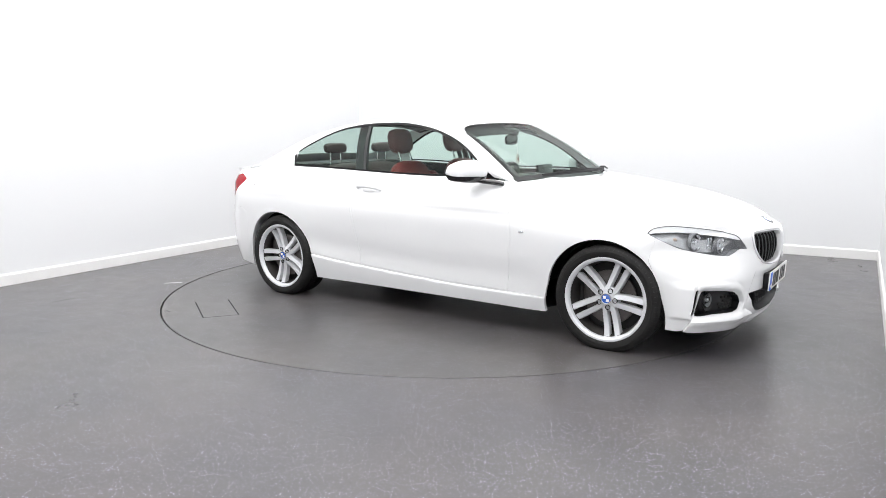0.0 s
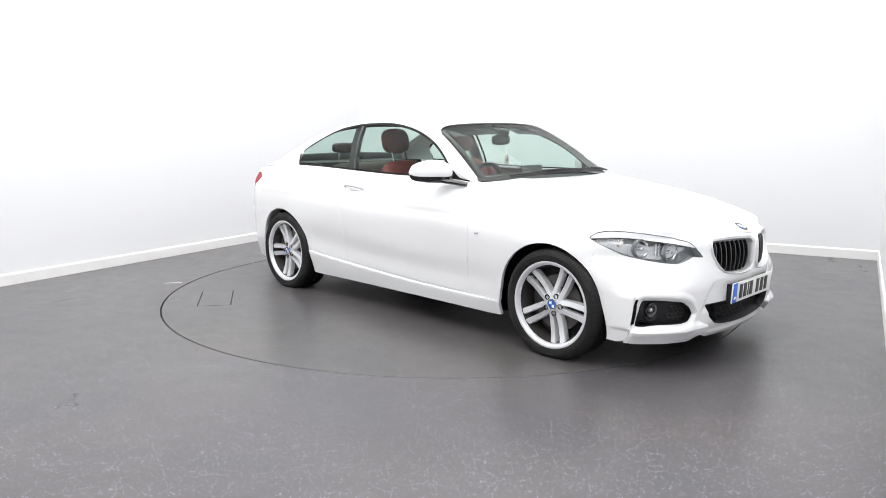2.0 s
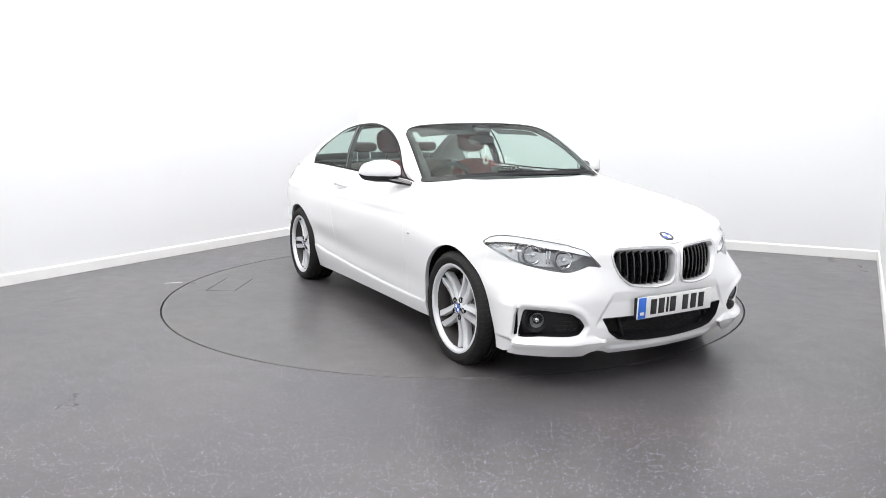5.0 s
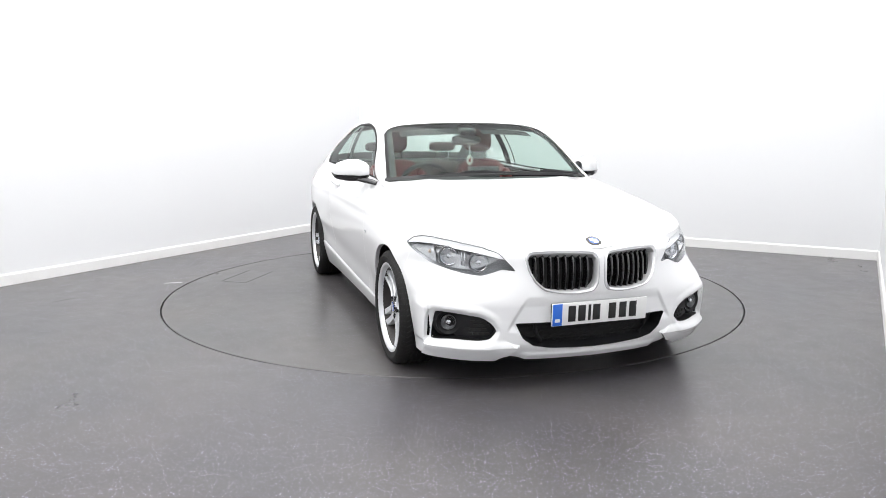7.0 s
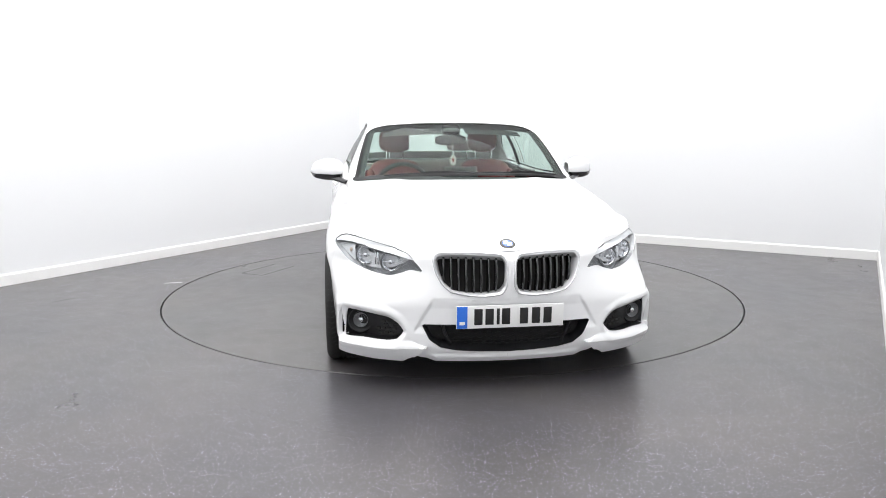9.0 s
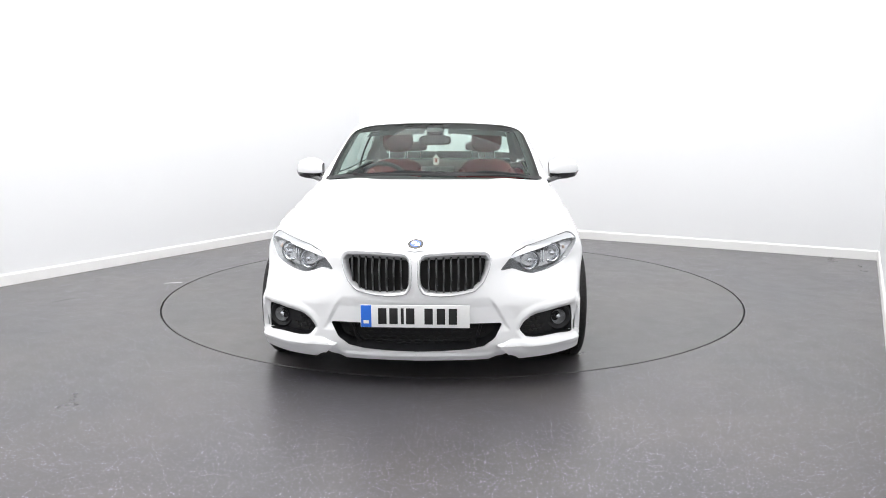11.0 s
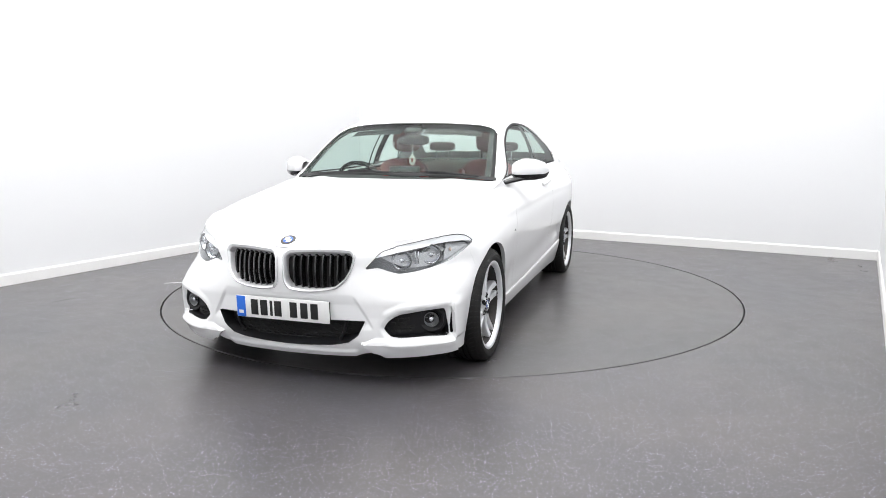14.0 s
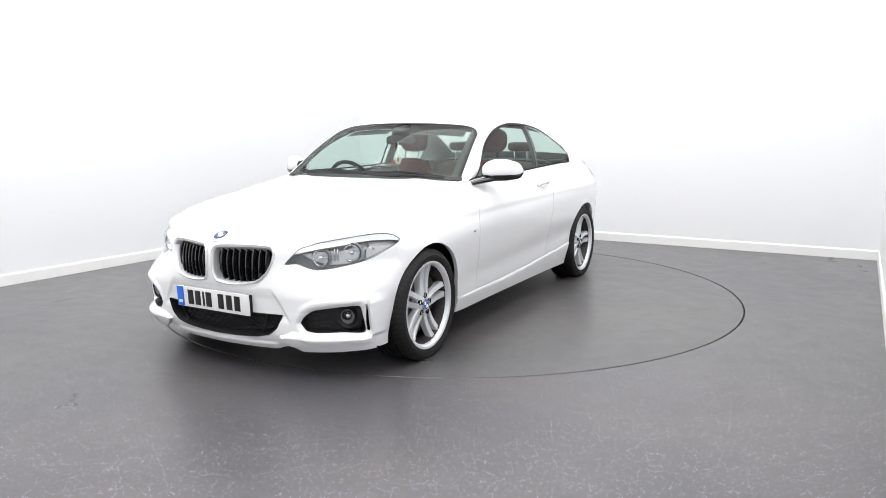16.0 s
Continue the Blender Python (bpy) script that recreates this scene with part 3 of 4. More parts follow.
bumper = put("front_bumper", whole(outward(panel(tags("front_bumper"), gap=.0005))), PAINT, "white sculpted front bumper with side splitters")
both("splitter", outward(panel(tags("splitter"), lip=.034, gap=.0010)), PAINT, "white splitter blade below the fog lamp", (bumper, bumper))
put("rear_bumper", whole(outward(panel(tags("rear_bumper"), gap=.0004))), PAINT)
put("boot_panel", whole(outward(panel(tags("boot_panel")))), PAINT)
doors = both("door", outward(panel(tags("door"), gap=.0020)), PAINT)
both("front_wing", outward(panel(tags("front_wing"), gap=.0005)), PAINT)
both("rear_wing", outward(panel(tags("rear_wing"))), PAINT)
both("side_skirt", outward(panel(tags("side_skirt"), gap=.0024)), PAINT)

# bonnet, from the flanks' upper edge to the middle line
bonnet_z = knots((2.095, .700), (2.02, .724), (1.9, .770), (1.7, .830), (1.5, .874), (1.2, .925), (.95, .957), (.86, .966))
ea = np.linspace(0, float(AX(.668)), 130)
ee = skin_out(ea, top_a(ea), 0.0)
cx = 2.092 - (ee[0, 0] - ee[:, 0]) * ((2.092 - .868) / (ee[0, 0] - ee[-1, 0]))
vv = np.linspace(-1, 1, 61)
w = np.abs(vv)[None, :]
hood = np.stack([cx[:, None] + (ee[:, :1] - cx[:, None]) * w ** 2,
                 (ee[:, 1:2] + .001) * vv[None, :],
                 bonnet_z(cx)[:, None] + (ee[:, 2:] + .0006 - bonnet_z(cx)[:, None]) * (.45 * w ** 2 + .55 * w ** 5) + .008 * np.exp(-((w - .62) / .10) ** 2) * np.clip((cx[:, None] * -1 + 2.0) / .4, 0, 1)], -1)
fold = np.array((0, .0004, .014))
hood = np.concatenate([hood[:, :1] - fold * np.array((1, -1, 1)), hood, hood[:, -1:] - fold], 1)
put("bonnet", sheet(hood, flip=True), PAINT, "white bonnet with soft creases")


def top(s0, s1, v0, v1, n=24, m=48, off=0.0, widen=0.0):
    """A piece of windscreen, roof or boot; widen spreads it towards the windscreen's top."""
    s, v = np.meshgrid(np.linspace(s0, s1, n), np.linspace(v0, v1, m), indexing="ij")
    v = v * (1 + widen * np.clip(s, 0, 1))
    p = crown(s, v)
    e = 1e-3
    nn = np.cross(crown(s + e, v) - crown(s - e, v), crown(s, v + e) - crown(s, v - e))
    nn /= np.linalg.norm(nn, axis=-1, keepdims=True)
    nn *= np.where(nn[..., 2:] < 0, -1, 1)
    return sheet(p + nn * off)


put("roof", sheet(crown(*np.meshgrid(np.linspace(.955, 3.03, 60), np.linspace(-1, 1, 60), indexing="ij"))), PAINT)
put("roof_lining", top(.9, 3.05, -.97, .97, 30, 30, -.03), LINING, "grey fabric roof lining")
put("boot_lid", sheet(crown(*np.meshgrid(np.linspace(3.93, 5, 40), np.linspace(-1, 1, 50), indexing="ij"))), PAINT)
for s in (-1, 1):
    ps, pk = np.meshgrid(np.linspace(0, .96, 30), np.linspace(0, 1, 4), indexing="ij")
    put("windscreen_pillar", sheet(crown(ps, s * (.962 + .026 * ps + (.038 - .026 * ps) * pk))), PAINT)
    put("rear_pillar", sheet(crown(*np.meshgrid(np.linspace(3.0, 3.95, 30), s * np.linspace(.9, 1, 6), indexing="ij"))), PAINT)
    put("windscreen_seal", top(.0, .957, s * .935, s * .965, 30, 4, .002, .027), SEAL)
put("windscreen_seal", top(.925, .958, -.94, .94, 3, 40, .002, .027), SEAL)
put("cowl_panel", top(-.0, .05, -.98, .98, 3, 40, .003), BLACK, "black plastic scuttle panel below the windscreen")
for s in (-1, 1):
    put("pillar_trim", top(.0, .95, s * .885, s * .955, 30, 5, -.010, .027), CABIN, "dark inner windscreen pillar trim")
    put("sun_visor", top(.80, .93, s * .14, s * .82, 6, 12, -.040), LINING, "grey sun visor folded up")
put("windscreen", top(.02, .945, -.95, .95, 24, 48, 0.0, .027), SCREEN, "tinted windscreen glass")
for s in (-1, 1):
    th = np.linspace(0, np.pi / 2, 12)
    arc_s, arc_v = .80 + .135 * np.sin(th), .815 + .155 * np.cos(th)
    far_s, far_v = np.where(th < np.pi / 4, .80 + .16 * np.tan(np.minimum(th, np.pi / 4)), .962), np.where(th < np.pi / 4, .995, .815 + .18 / np.tan(np.maximum(th, np.pi / 4)))
    rows = [crown(arc_s + (far_s - arc_s) * k, s * (arc_v + (far_v - arc_v) * k)) + np.array((.002, 0, .0035)) for k in np.linspace(0, 1, 4)]
    put("header_corner", sheet(np.stack(rows, 1)), PAINT)
    edge_s, edge_v = .80 + .125 * np.sin(th), .815 + .145 * np.cos(th)
    put("corner_seal", sheet(np.stack([crown(edge_s, s * edge_v), crown(arc_s, s * arc_v)], 1) + np.array((.002, 0, .003))), SEAL)
put("rear_window", top(3.03, 3.95, -.91, .91, 16, 30, 0.0), WINDOW, "tinted rear window")

# side glass between belt line and roof rail
UPPER = knots((-1.305, 1.085), (-1.25, 1.128), (-1.17, 1.172), (-1.03, 1.236), (-.9, 1.277), (-.77, 1.300), (-.62, 1.315), (-.48, 1.319), (-.33, 1.318), (-.18, 1.301), (-.02, 1.269), (.14, 1.214), (.24, 1.166), (.34, 1.100), (.46, 1.005), (.55, .945))
GLASS_BACK, GLASS_FRONT, B_PILLAR = -1.275, .53, -.605


def lower(x):
    return top_x(x) + .004


def flank(x0, x1, lo, hi, n, m, off=0.0):
    x = np.linspace(x0, x1, n)
    f = np.linspace(0, 1, m)
    z = lo(x)[:, None] + (hi(x) - lo(x))[:, None] * f[None, :]
    xx = np.broadcast_to(x[:, None], z.shape)
    return sheet(np.stack([xx, pane(xx, z) + off, z], -1))


def rail_z(x):
    return rail_at(x)[0]


for name, x0, x1, lo, hi, off, mat, label in (
        ("roof_pillar", GLASS_BACK, .655, lambda x: np.maximum(UPPER(x), top_x(x)) + .010, lambda x: np.maximum(rail_z(x), np.maximum(UPPER(x), top_x(x)) + .011), 0, PAINT, ""),
        ("rear_quarter", -2.05, GLASS_BACK, lambda x: top_x(x) - .007, lambda x: np.maximum(rail_z(x), top_x(x) + .001), .0015, PAINT, ""),
        ("window_seal", GLASS_BACK, .56, lambda x: np.maximum(UPPER(x) - .005, top_x(x)), lambda x: np.maximum(UPPER(x), top_x(x)) + .012, .003, SEAL, "black rubber window seal"),
        ("belt_seal", GLASS_BACK, .56, lambda x: top_x(x) + .0015, lambda x: top_x(x) + .013, .004, SEAL, "black rubber belt seal")):
    both(name, flank(x0, x1, lo, hi, 120, 6, off), mat, label)



def leaning(x0, x1, lean0, lean1, off, n=40, m=12):
    """Glass whose ends lean: the ends' x at the belt, and how far they shift at the top."""
    u = np.linspace(0, 1, n)
    f = np.linspace(0, 1, m)
    x = (x0 + (x1 - x0) * u)[:, None] + (lean0 + (lean1 - lean0) * u)[:, None] * f[None, :]
    z = lower(x) + (np.maximum(UPPER(x), lower(x) + .002) - lower(x)) * f[None, :]
    return sheet(np.stack([x, pane(x, z) + off, z], -1))


both("door_window", leaning(-.565, .53, -.055, 0, -.002), WINDOW, "tinted door window glass", doors)
both("quarter_window", leaning(GLASS_BACK, -.585, -.02, -.055, -.002), WINDOW, "tinted rear quarter window")
both("centre_pillar", leaning(-.587, -.563, -.055, -.055, .003, 4), GLOSS_BLACK, "gloss black pillar trim")
both("inner_pillar", leaning(-.69, -.572, -.06, -.06, -.035, 5), CABIN)
both("window_seal", leaning(GLASS_BACK - .008, GLASS_BACK + .012, -.022, -.022, .004, 3), SEAL)
both("inner_sail", leaning(.43, .53, 0, 0, .004, 6), GLOSS_BLACK, "black triangle at the mirror foot")


# ---- lamps, grilles, plate ----
def frame_at(a, z, off=0.0):
    """A pose on the left flank: z axis out of the skin, x along the way round, y up."""
    p = Vector(skin_out(np.array(a), np.array(z), np.array(off)))
    n = Vector(skin_out(np.array(a), np.array(z), np.array(1.0))) - Vector(skin_out(np.array(a), np.array(z), np.array(0.0)))
    n.normalize()
    r = Vector((0, 0, 1)).cross(n).normalized()
    u = n.cross(r)
    return Matrix(((r.x, u.x, n.x, p.x), (r.y, u.y, n.y, p.y), (r.z, u.z, n.z, p.z), (0, 0, 0, 1)))


def facing_forward(a, z, off, yaw=0.0):
    """A pose at a point of the left flank whose z axis looks ahead, turned out by yaw degrees."""
    p = Vector(skin_out(np.array(a), np.array(z), np.array(off)))
    n = Vector((math.cos(radians(yaw)), math.sin(radians(yaw)), 0))
    r = Vector((0, 0, 1)).cross(n)
    return Matrix(((r.x, 0, n.x, p.x), (r.y, 0, n.y, p.y), (0, 1, 0, p.z), (0, 0, 0, 1)))


def ring(outer, inner, out_off, in_off, n=None):
    """A raised frame between two outlines on the flank."""
    o = skin_out(outer[:, 0], outer[:, 1], np.full(len(outer), -.02))
    o2 = skin_out(outer[:, 0], outer[:, 1], np.full(len(outer), out_off))
    mid = .5 * (outer + inner)
    m = skin_out(mid[:, 0], mid[:, 1], np.full(len(mid), out_off + .005))
    i2 = skin_out(inner[:, 0], inner[:, 1], np.full(len(inner), in_off))
    i = skin_out(inner[:, 0], inner[:, 1], np.full(len(inner), -.045))
    return sheet(np.stack([o, o2, m, i2, i], 1), closed=True)


def fill(poly, off, n=26, m=16):
    """A sheet that fills an outline on the flank, off from the skin."""
    lo, hi = poly[:, 0].min(), poly[:, 0].max()
    cols = []
    for a in np.linspace(lo + 1e-4, hi - 1e-4, n):
        zs = []
        for p, q in zip(poly, np.roll(poly, -1, 0)):
            if (p[0] - a) * (q[0] - a) <= 0 and p[0] != q[0]:
                zs.append(p[1] + (q[1] - p[1]) * (a - p[0]) / (q[0] - p[0]))
        z = np.linspace(min(zs), max(zs), m)
        cols.append(skin_out(np.full(m, a), z, np.full(m, off)))
    return sheet(np.stack(cols))


for side_sign in (1, -1):
    def hand(piece):
        return piece if side_sign > 0 else mirrored(piece)

    lens_patch = outward(panel(tags("headlight"), .0015, .004, .002))
    lamp = put("headlight", hand(outward(panel(tags("headlight"), -.055, 0, 0))), LAMP_GREY, "clear headlight with two round chrome reflectors and grey housing")
    put("lens", hand(lens_patch), LENS, "", lamp)
    rim_h = np.array(HEAD)
    wall_v = np.stack([skin_out(rim_h[:, 0], rim_h[:, 1], np.full(len(rim_h), o)) for o in (-.003, -.056)], 1)
    put("side_wall", hand(sheet(wall_v, closed=True)), LAMP_SILVER, "", lamp)
    put("light_brow", hand(fill(BROW, -.005, 40, 5)), LAMP_WHITE, "white light strip along the headlight's upper edge", lamp)
    bowl = [(.001, -.045), (.02, -.042), (.036, -.026), (.043, -.002), (.047, .002), (.050, -.004), (.050, -.03)]
    for a, z, yaw, size in ((.602, .631, 12, .92), (.757, .654, 22, .92)):
        m = facing_forward(a, z, -.030, yaw) @ Matrix.Scale(size, 4)
        put("reflector", hand(moved(lathe(bowl, 36, "z"), m)), CHROME, "round chrome reflector bowl", lamp)
        put("reflector_ring", hand(moved(lathe([(.0500, -.010), (.0515, .003), (.0565, .003), (.058, -.02)], 36, "z"), m)), LAMP_GREY, "", lamp)
        put("bulb", hand(moved(join(lathe([(.001, .006), (.012, .003), (.014, -.01), (.011, -.04)], 20, "z"), box(.084, .005, .004, (0, 0, -.008), .001)), m)), SATIN, "", lamp)
    for a in (.672, .688):
        put("reflector_rib", hand(moved(box(.006, .065, .012, (0, 0, 0), .002), facing_forward(a, .645, -.028, 18))), CHROME, "", lamp)
    amber = np.array([(.832, .616), (.87, .628), (.93, .656), (.985, .683), (1.003, .699), (.93, .704), (.832, .707)])
    put("indicator", hand(fill(amber, -.030, 12, 8)), LAMP_SILVER, "", lamp)
    bed = np.array([(.50, .653), (.571, .672), (.66, .688), (.745, .700), (.830, .706), (.830, .616), (.75, .604), (.66, .600), (.58, .612), (.53, .632)])
    put("reflector_bed", hand(fill(bed, -.044, 20, 8)), LAMP_SILVER, "bright reflector bed", lamp)
    put("indicator_bulb", hand(moved(lathe([(.001, .02), (.012, .014), (.016, 0), (.016, -.02)], 16, "z"), facing_forward(.868, .672, -.030, 35) @ Matrix.Scale(.6, 4))), AMBER, "amber indicator bulb", lamp)
    # kidney
    kid = put("kidney_grille", hand(ring(KIDNEY, KIDNEY_IN, .006, .002)), FRAME_SILVER, "chrome-framed kidney grille with black vertical bars")
    put("backing", hand(fill(KIDNEY, -.055)), GAP, "", kid)
    for a in np.linspace(.068, .322, 8):
        zs = [z for z in np.linspace(.50, .68, 91) if inside(KIDNEY_IN, np.array(a), np.array(z))]
        z0, z1 = min(zs) - .004, max(zs) + .004
        zz = np.linspace(z0, z1, 9)
        depth = -.006 - .026 * ((zz - z0) / (z1 - z0) - .55) ** 2 * 2 - .004
        mid = skin_out(np.full(9, a), zz, depth)
        back = mid + np.array((-.04, 0, 0))
        wide = np.array((0, .0050, 0))
        cols = np.stack([mid - wide, mid + np.array((.003, 0, 0)), mid + wide, back + wide, back - wide], 0)
        put("slat", hand(sheet(cols, closed=True)), GLOSS_BLACK, "gloss black grille bar", kid)
    # fog recess
    fog = put("fog_recess", hand(fill(FOG, -.060, 30, 14)), BLACK, "black fog lamp recess with a small round lamp", bumper)
    edge = np.stack([skin_out(FOG[:, 0], FOG[:, 1], relief(FOG[:, 0], FOG[:, 1]) + o) for o in (-.004, -.062)], 1)
    put("recess_wall", hand(sheet(edge, closed=True)), BLACK, "", fog)
    m = facing_forward(.808, .336, -.040, 14)
    put("lamp_ring", hand(moved(lathe([(.038, -.03), (.044, -.01), (.060, .000), (.062, -.01), (.075, -.02)], 36, "z"), m)), BLACK, "", fog)
    put("lamp_bowl", hand(moved(lathe([(.001, -.030), (.02, -.027), (.034, -.008), (.038, .0)], 32, "z"), m)), LAMP_GREY, "grey fog lamp bowl", fog)
    put("lamp_bar", hand(moved(lathe([(.001, .002), (.011, -.002), (.012, -.02)], 16, "z"), m)), SATIN, "", fog)
    put("lamp_lens", hand(moved(lathe([(.001, .012), (.02, .010), (.034, .004), (.039, -.002)], 32, "z"), m)), LENS, "", fog)
    put("hole", hand(moved(lathe([(.001, .002), (.006, .002), (.0065, -.004)], 12, "z"), facing_forward(.81, .286, -.045, 14))), GAP, "", fog)
    for row in range(4):
        for c in range(4 - row // 2):
            a, z = .575 + c * .034 + (row % 2) * .017, .282 + row * .021
            put("vent", hand(moved(box(.024, .013, .012, (0, 0, 0), .003), frame_at(a, z, -.058))), GAP, "", fog)
    slot = put("air_slot", hand(fill(SLOT, -.03, 8, 12)), GAP, "black air slot in the bumper's edge", bumper)
    # tail light
    tail = put("tail_light", hand(outward(panel(tags("tail"), .0, .02, .002))), RED_LENS, "red rear light cluster")

# lower intake
ins = put("lower_intake", whole(outward(panel(tags("intake"), -.075, 0, 0))), GAP, "black lower air intake with honeycomb mesh", bumper)
bars = []
for r in range(6):
    z = .214 + r * .0225
    ys = np.linspace(-.36, .36, 61)
    zig = z + .0045 * np.where((np.arange(61) // 2 + r) % 2 == 0, 1, -1)
    lim = np.interp(z, [.21, .235, .272, .345], [.2, .30, .36, .41])
    k = np.abs(ys) < lim
    p = skin_out(np.abs(ys[k]), zig[k], np.full(k.sum(), -.052))
    p[:, 1] *= np.sign(ys[k])
    put("mesh_bar", tube(p, .0035, 6), MESH, "", ins)
for s in (-1, 1):
    p = skin_out(np.array([.29, .315, .335]), np.array([.225, .28, .345]), np.full(3, -.035)) * np.array((1, s, 1))
    put("intake_strut", tube(p, .008, 8, 1.6), BLACK, "", ins)
edge = np.concatenate([[(0, .346)], INTAKE[1:-1], [(0, .2)]])
far = np.r_[0, np.cumsum(np.hypot(*np.diff(edge, axis=0).T))]
edge = np.stack([np.interp(np.linspace(0, far[-1], 90), far, edge[:, k]) for k in (0, 1)], -1)
edge[:, 1] += np.where(edge[:, 1] < .25, .003, 0)
wallv = np.stack([skin_out(edge[:, 0], edge[:, 1], np.full(len(edge), o)) for o in (-.001, -.078)], 1)
both("intake_wall", sheet(wallv), BLACK, "", (ins, ins))

# number plate, its writing as plain bars
plate = put("number_plate", box(.008, .524, .112, (2.109, 0, .390), .003, Matrix.Rotation(radians(3), 4, "Y")), PLATE_WHITE, "white number plate with a blue band, its writing as plain black bars", bumper)
put("plate_holder", box(.03, .50, .10, (2.088, 0, .388), .004), BLACK, "", bumper)
put("band", box(.003, .050, .108, (2.1135, -.234, .390), .001, Matrix.Rotation(radians(3), 4, "Y")), PLATE_BLUE, "blue band", plate)
put("band_bar", box(.002, .026, .016, (2.1140, -.234, .362), .0005, Matrix.Rotation(radians(3), 4, "Y")), PLATE_WHITE, "", plate)
for y in (-.156, -.102, -.060, -.022, .066, .125, .182):
    wide = .014 if y == -.060 else .040
    put("bar", box(.002, wide, .079, (2.1142, y, .391), .0005, Matrix.Rotation(radians(3), 4, "Y")), INK, "", plate)
# badge on the bonnet, as plain discs
bm_ = Matrix.Translation((2.026, 0, .7245)) @ Matrix.Rotation(radians(27), 4, "Y")
badge = put("badge", moved(lathe([(.001, .004), (.040, .004), (.042, .002), (.042, -.004)], 40, "z"), bm_), CHROME, "round blue and white bonnet badge")
put("badge_ring", moved(lathe([(.001, .0052), (.038, .0052), (.0385, .004)], 40, "z"), bm_), INK, "", badge)
put("badge_disc", moved(lathe([(.001, .0062), (.026, .0062), (.0265, .005)], 40, "z"), bm_), BADGE_BLUE, "", badge)
put("badge_field", moved(box(.024, .024, .001, (.008, .008, .0068), 0), bm_), PLATE_WHITE, "", badge)
put("badge_field", moved(box(.024, .024, .001, (-.008, -.008, .0068), 0), bm_), PLATE_WHITE, "", badge)
# washer caps and small wing badges, door handles, fuel flap line
for s, door in zip((1, -1), doors):
    def hand(piece):
        return piece if s > 0 else mirrored(piece)
    put("wing_badge", hand(moved(box(.034, .012, .003, (0, 0, .001), .001), frame_at(float(AX(.792)), .657))), SATIN, "small metal wing badge")
    h = np.linspace(0, 1, 13)
    p = skin_out(3.225 - .225 * h, .872 - .012 * h, .006 + .030 * np.sin(np.pi * h) ** .6)
    handle = put("door_handle", hand(tube(p, .011, 10, 1.2)), PAINT, "white door handle", door)
    put("handle_cup", hand(moved(pillow(.12, .045, .010, 2.5), frame_at(3.11, .862, -.001))), PAINT, "", handle)
fx = a_of_x(np.linspace(-1.53, -1.70, 12), .85)
flap = skin_out(fx, .846 + .010 * np.linspace(-1, 1, 12) ** 2, np.full(12, -.0002))
put("fuel_flap_joint", mirrored(tube(flap, .0014, 6)), SEAL, "thin dark lower joint of the fuel flap")

# mirrors
for s in (1, -1):
    def hand(piece):
        return piece if s > 0 else mirrored(piece)
    u, t = np.meshgrid(np.linspace(0, 2 * np.pi, 32, endpoint=False), np.linspace(0, 1, 15), indexing="ij")
    # sections outwards from the foot to the tip: half height and half depth
    yy = .782 + .218 * t
    half = np.interp(t, [0, .08, .3, .6, .85, .95, 1], [.040, .056, .070, .066, .050, .032, .004])
    depth = np.interp(t, [0, .3, .6, .85, 1], [.06, .075, .07, .05, .006])
    mz = 1.012 - .004 * t + .008 * np.sin(np.pi * t)
    mx = .435 - .115 * t ** 1.6
    cu, su = np.cos(u), np.sin(u)
    pw = lambda q, e: np.sign(q) * np.abs(q) ** e
    shell = np.stack([mx + depth * pw(cu, .7) * np.where(cu > 0, 1, .62), yy, mz + half * pw(su, .75)], -1)
    mirror = put("door_mirror", hand(sheet(shell, closed=True, flip=True)), PAINT, "white door mirror with a black lower edge")
    low = np.stack([shell[..., 0] * 1.0 + .002, yy + .003, np.minimum(shell[..., 2], mz - half * .38) - .009], -1)
    put("mirror_base", hand(sheet(low, closed=True, flip=True)), GLOSS_BLACK, "gloss black lower mirror shell", mirror)
    put("mirror_arm", hand(tube([(.60, .755, .934), (.545, .785, .945), (.48, .83, .955), (.44, .88, .962)], [.018, .022, .022, .012], 10, .8)), GLOSS_BLACK, "gloss black mirror arm", mirror)
    put("mirror_glass", hand(moved(pillow(.005, .17, .10, 4), Matrix.Translation((.348, .885, 1.012)) @ Matrix.Rotation(radians(-14), 4, "Z"))), MIRROR, "", mirror)

both("pillar_foot", moved(pillow(.13, .06, .05, 3), Matrix.Translation((.655, .722, .930)) @ Matrix.Rotation(radians(28), 4, "Y")), PAINT)
# wipers
for (y0, y1, x0, x1) in ((-.52, .07, .72, .865), (.02, .62, .86, .70)):
    t = np.linspace(0, 1, 14)
    y = y0 + (y1 - y0) * t
    vv_ = y / .735
    p = crown(.022 + .012 * np.sin(np.pi * t), vv_) + np.array((.006, 0, .010))
    wiper = put("wiper", tube(p, .0045, 6), BLACK, "black windscreen wiper")
    put("wiper_arm", tube([p[6] + np.array((0, 0, .008)), p[9] + np.array((.01, 0, .009)), p[13] + np.array((.03, .0, .002))], .006, 6), BLACK, "", wiper)


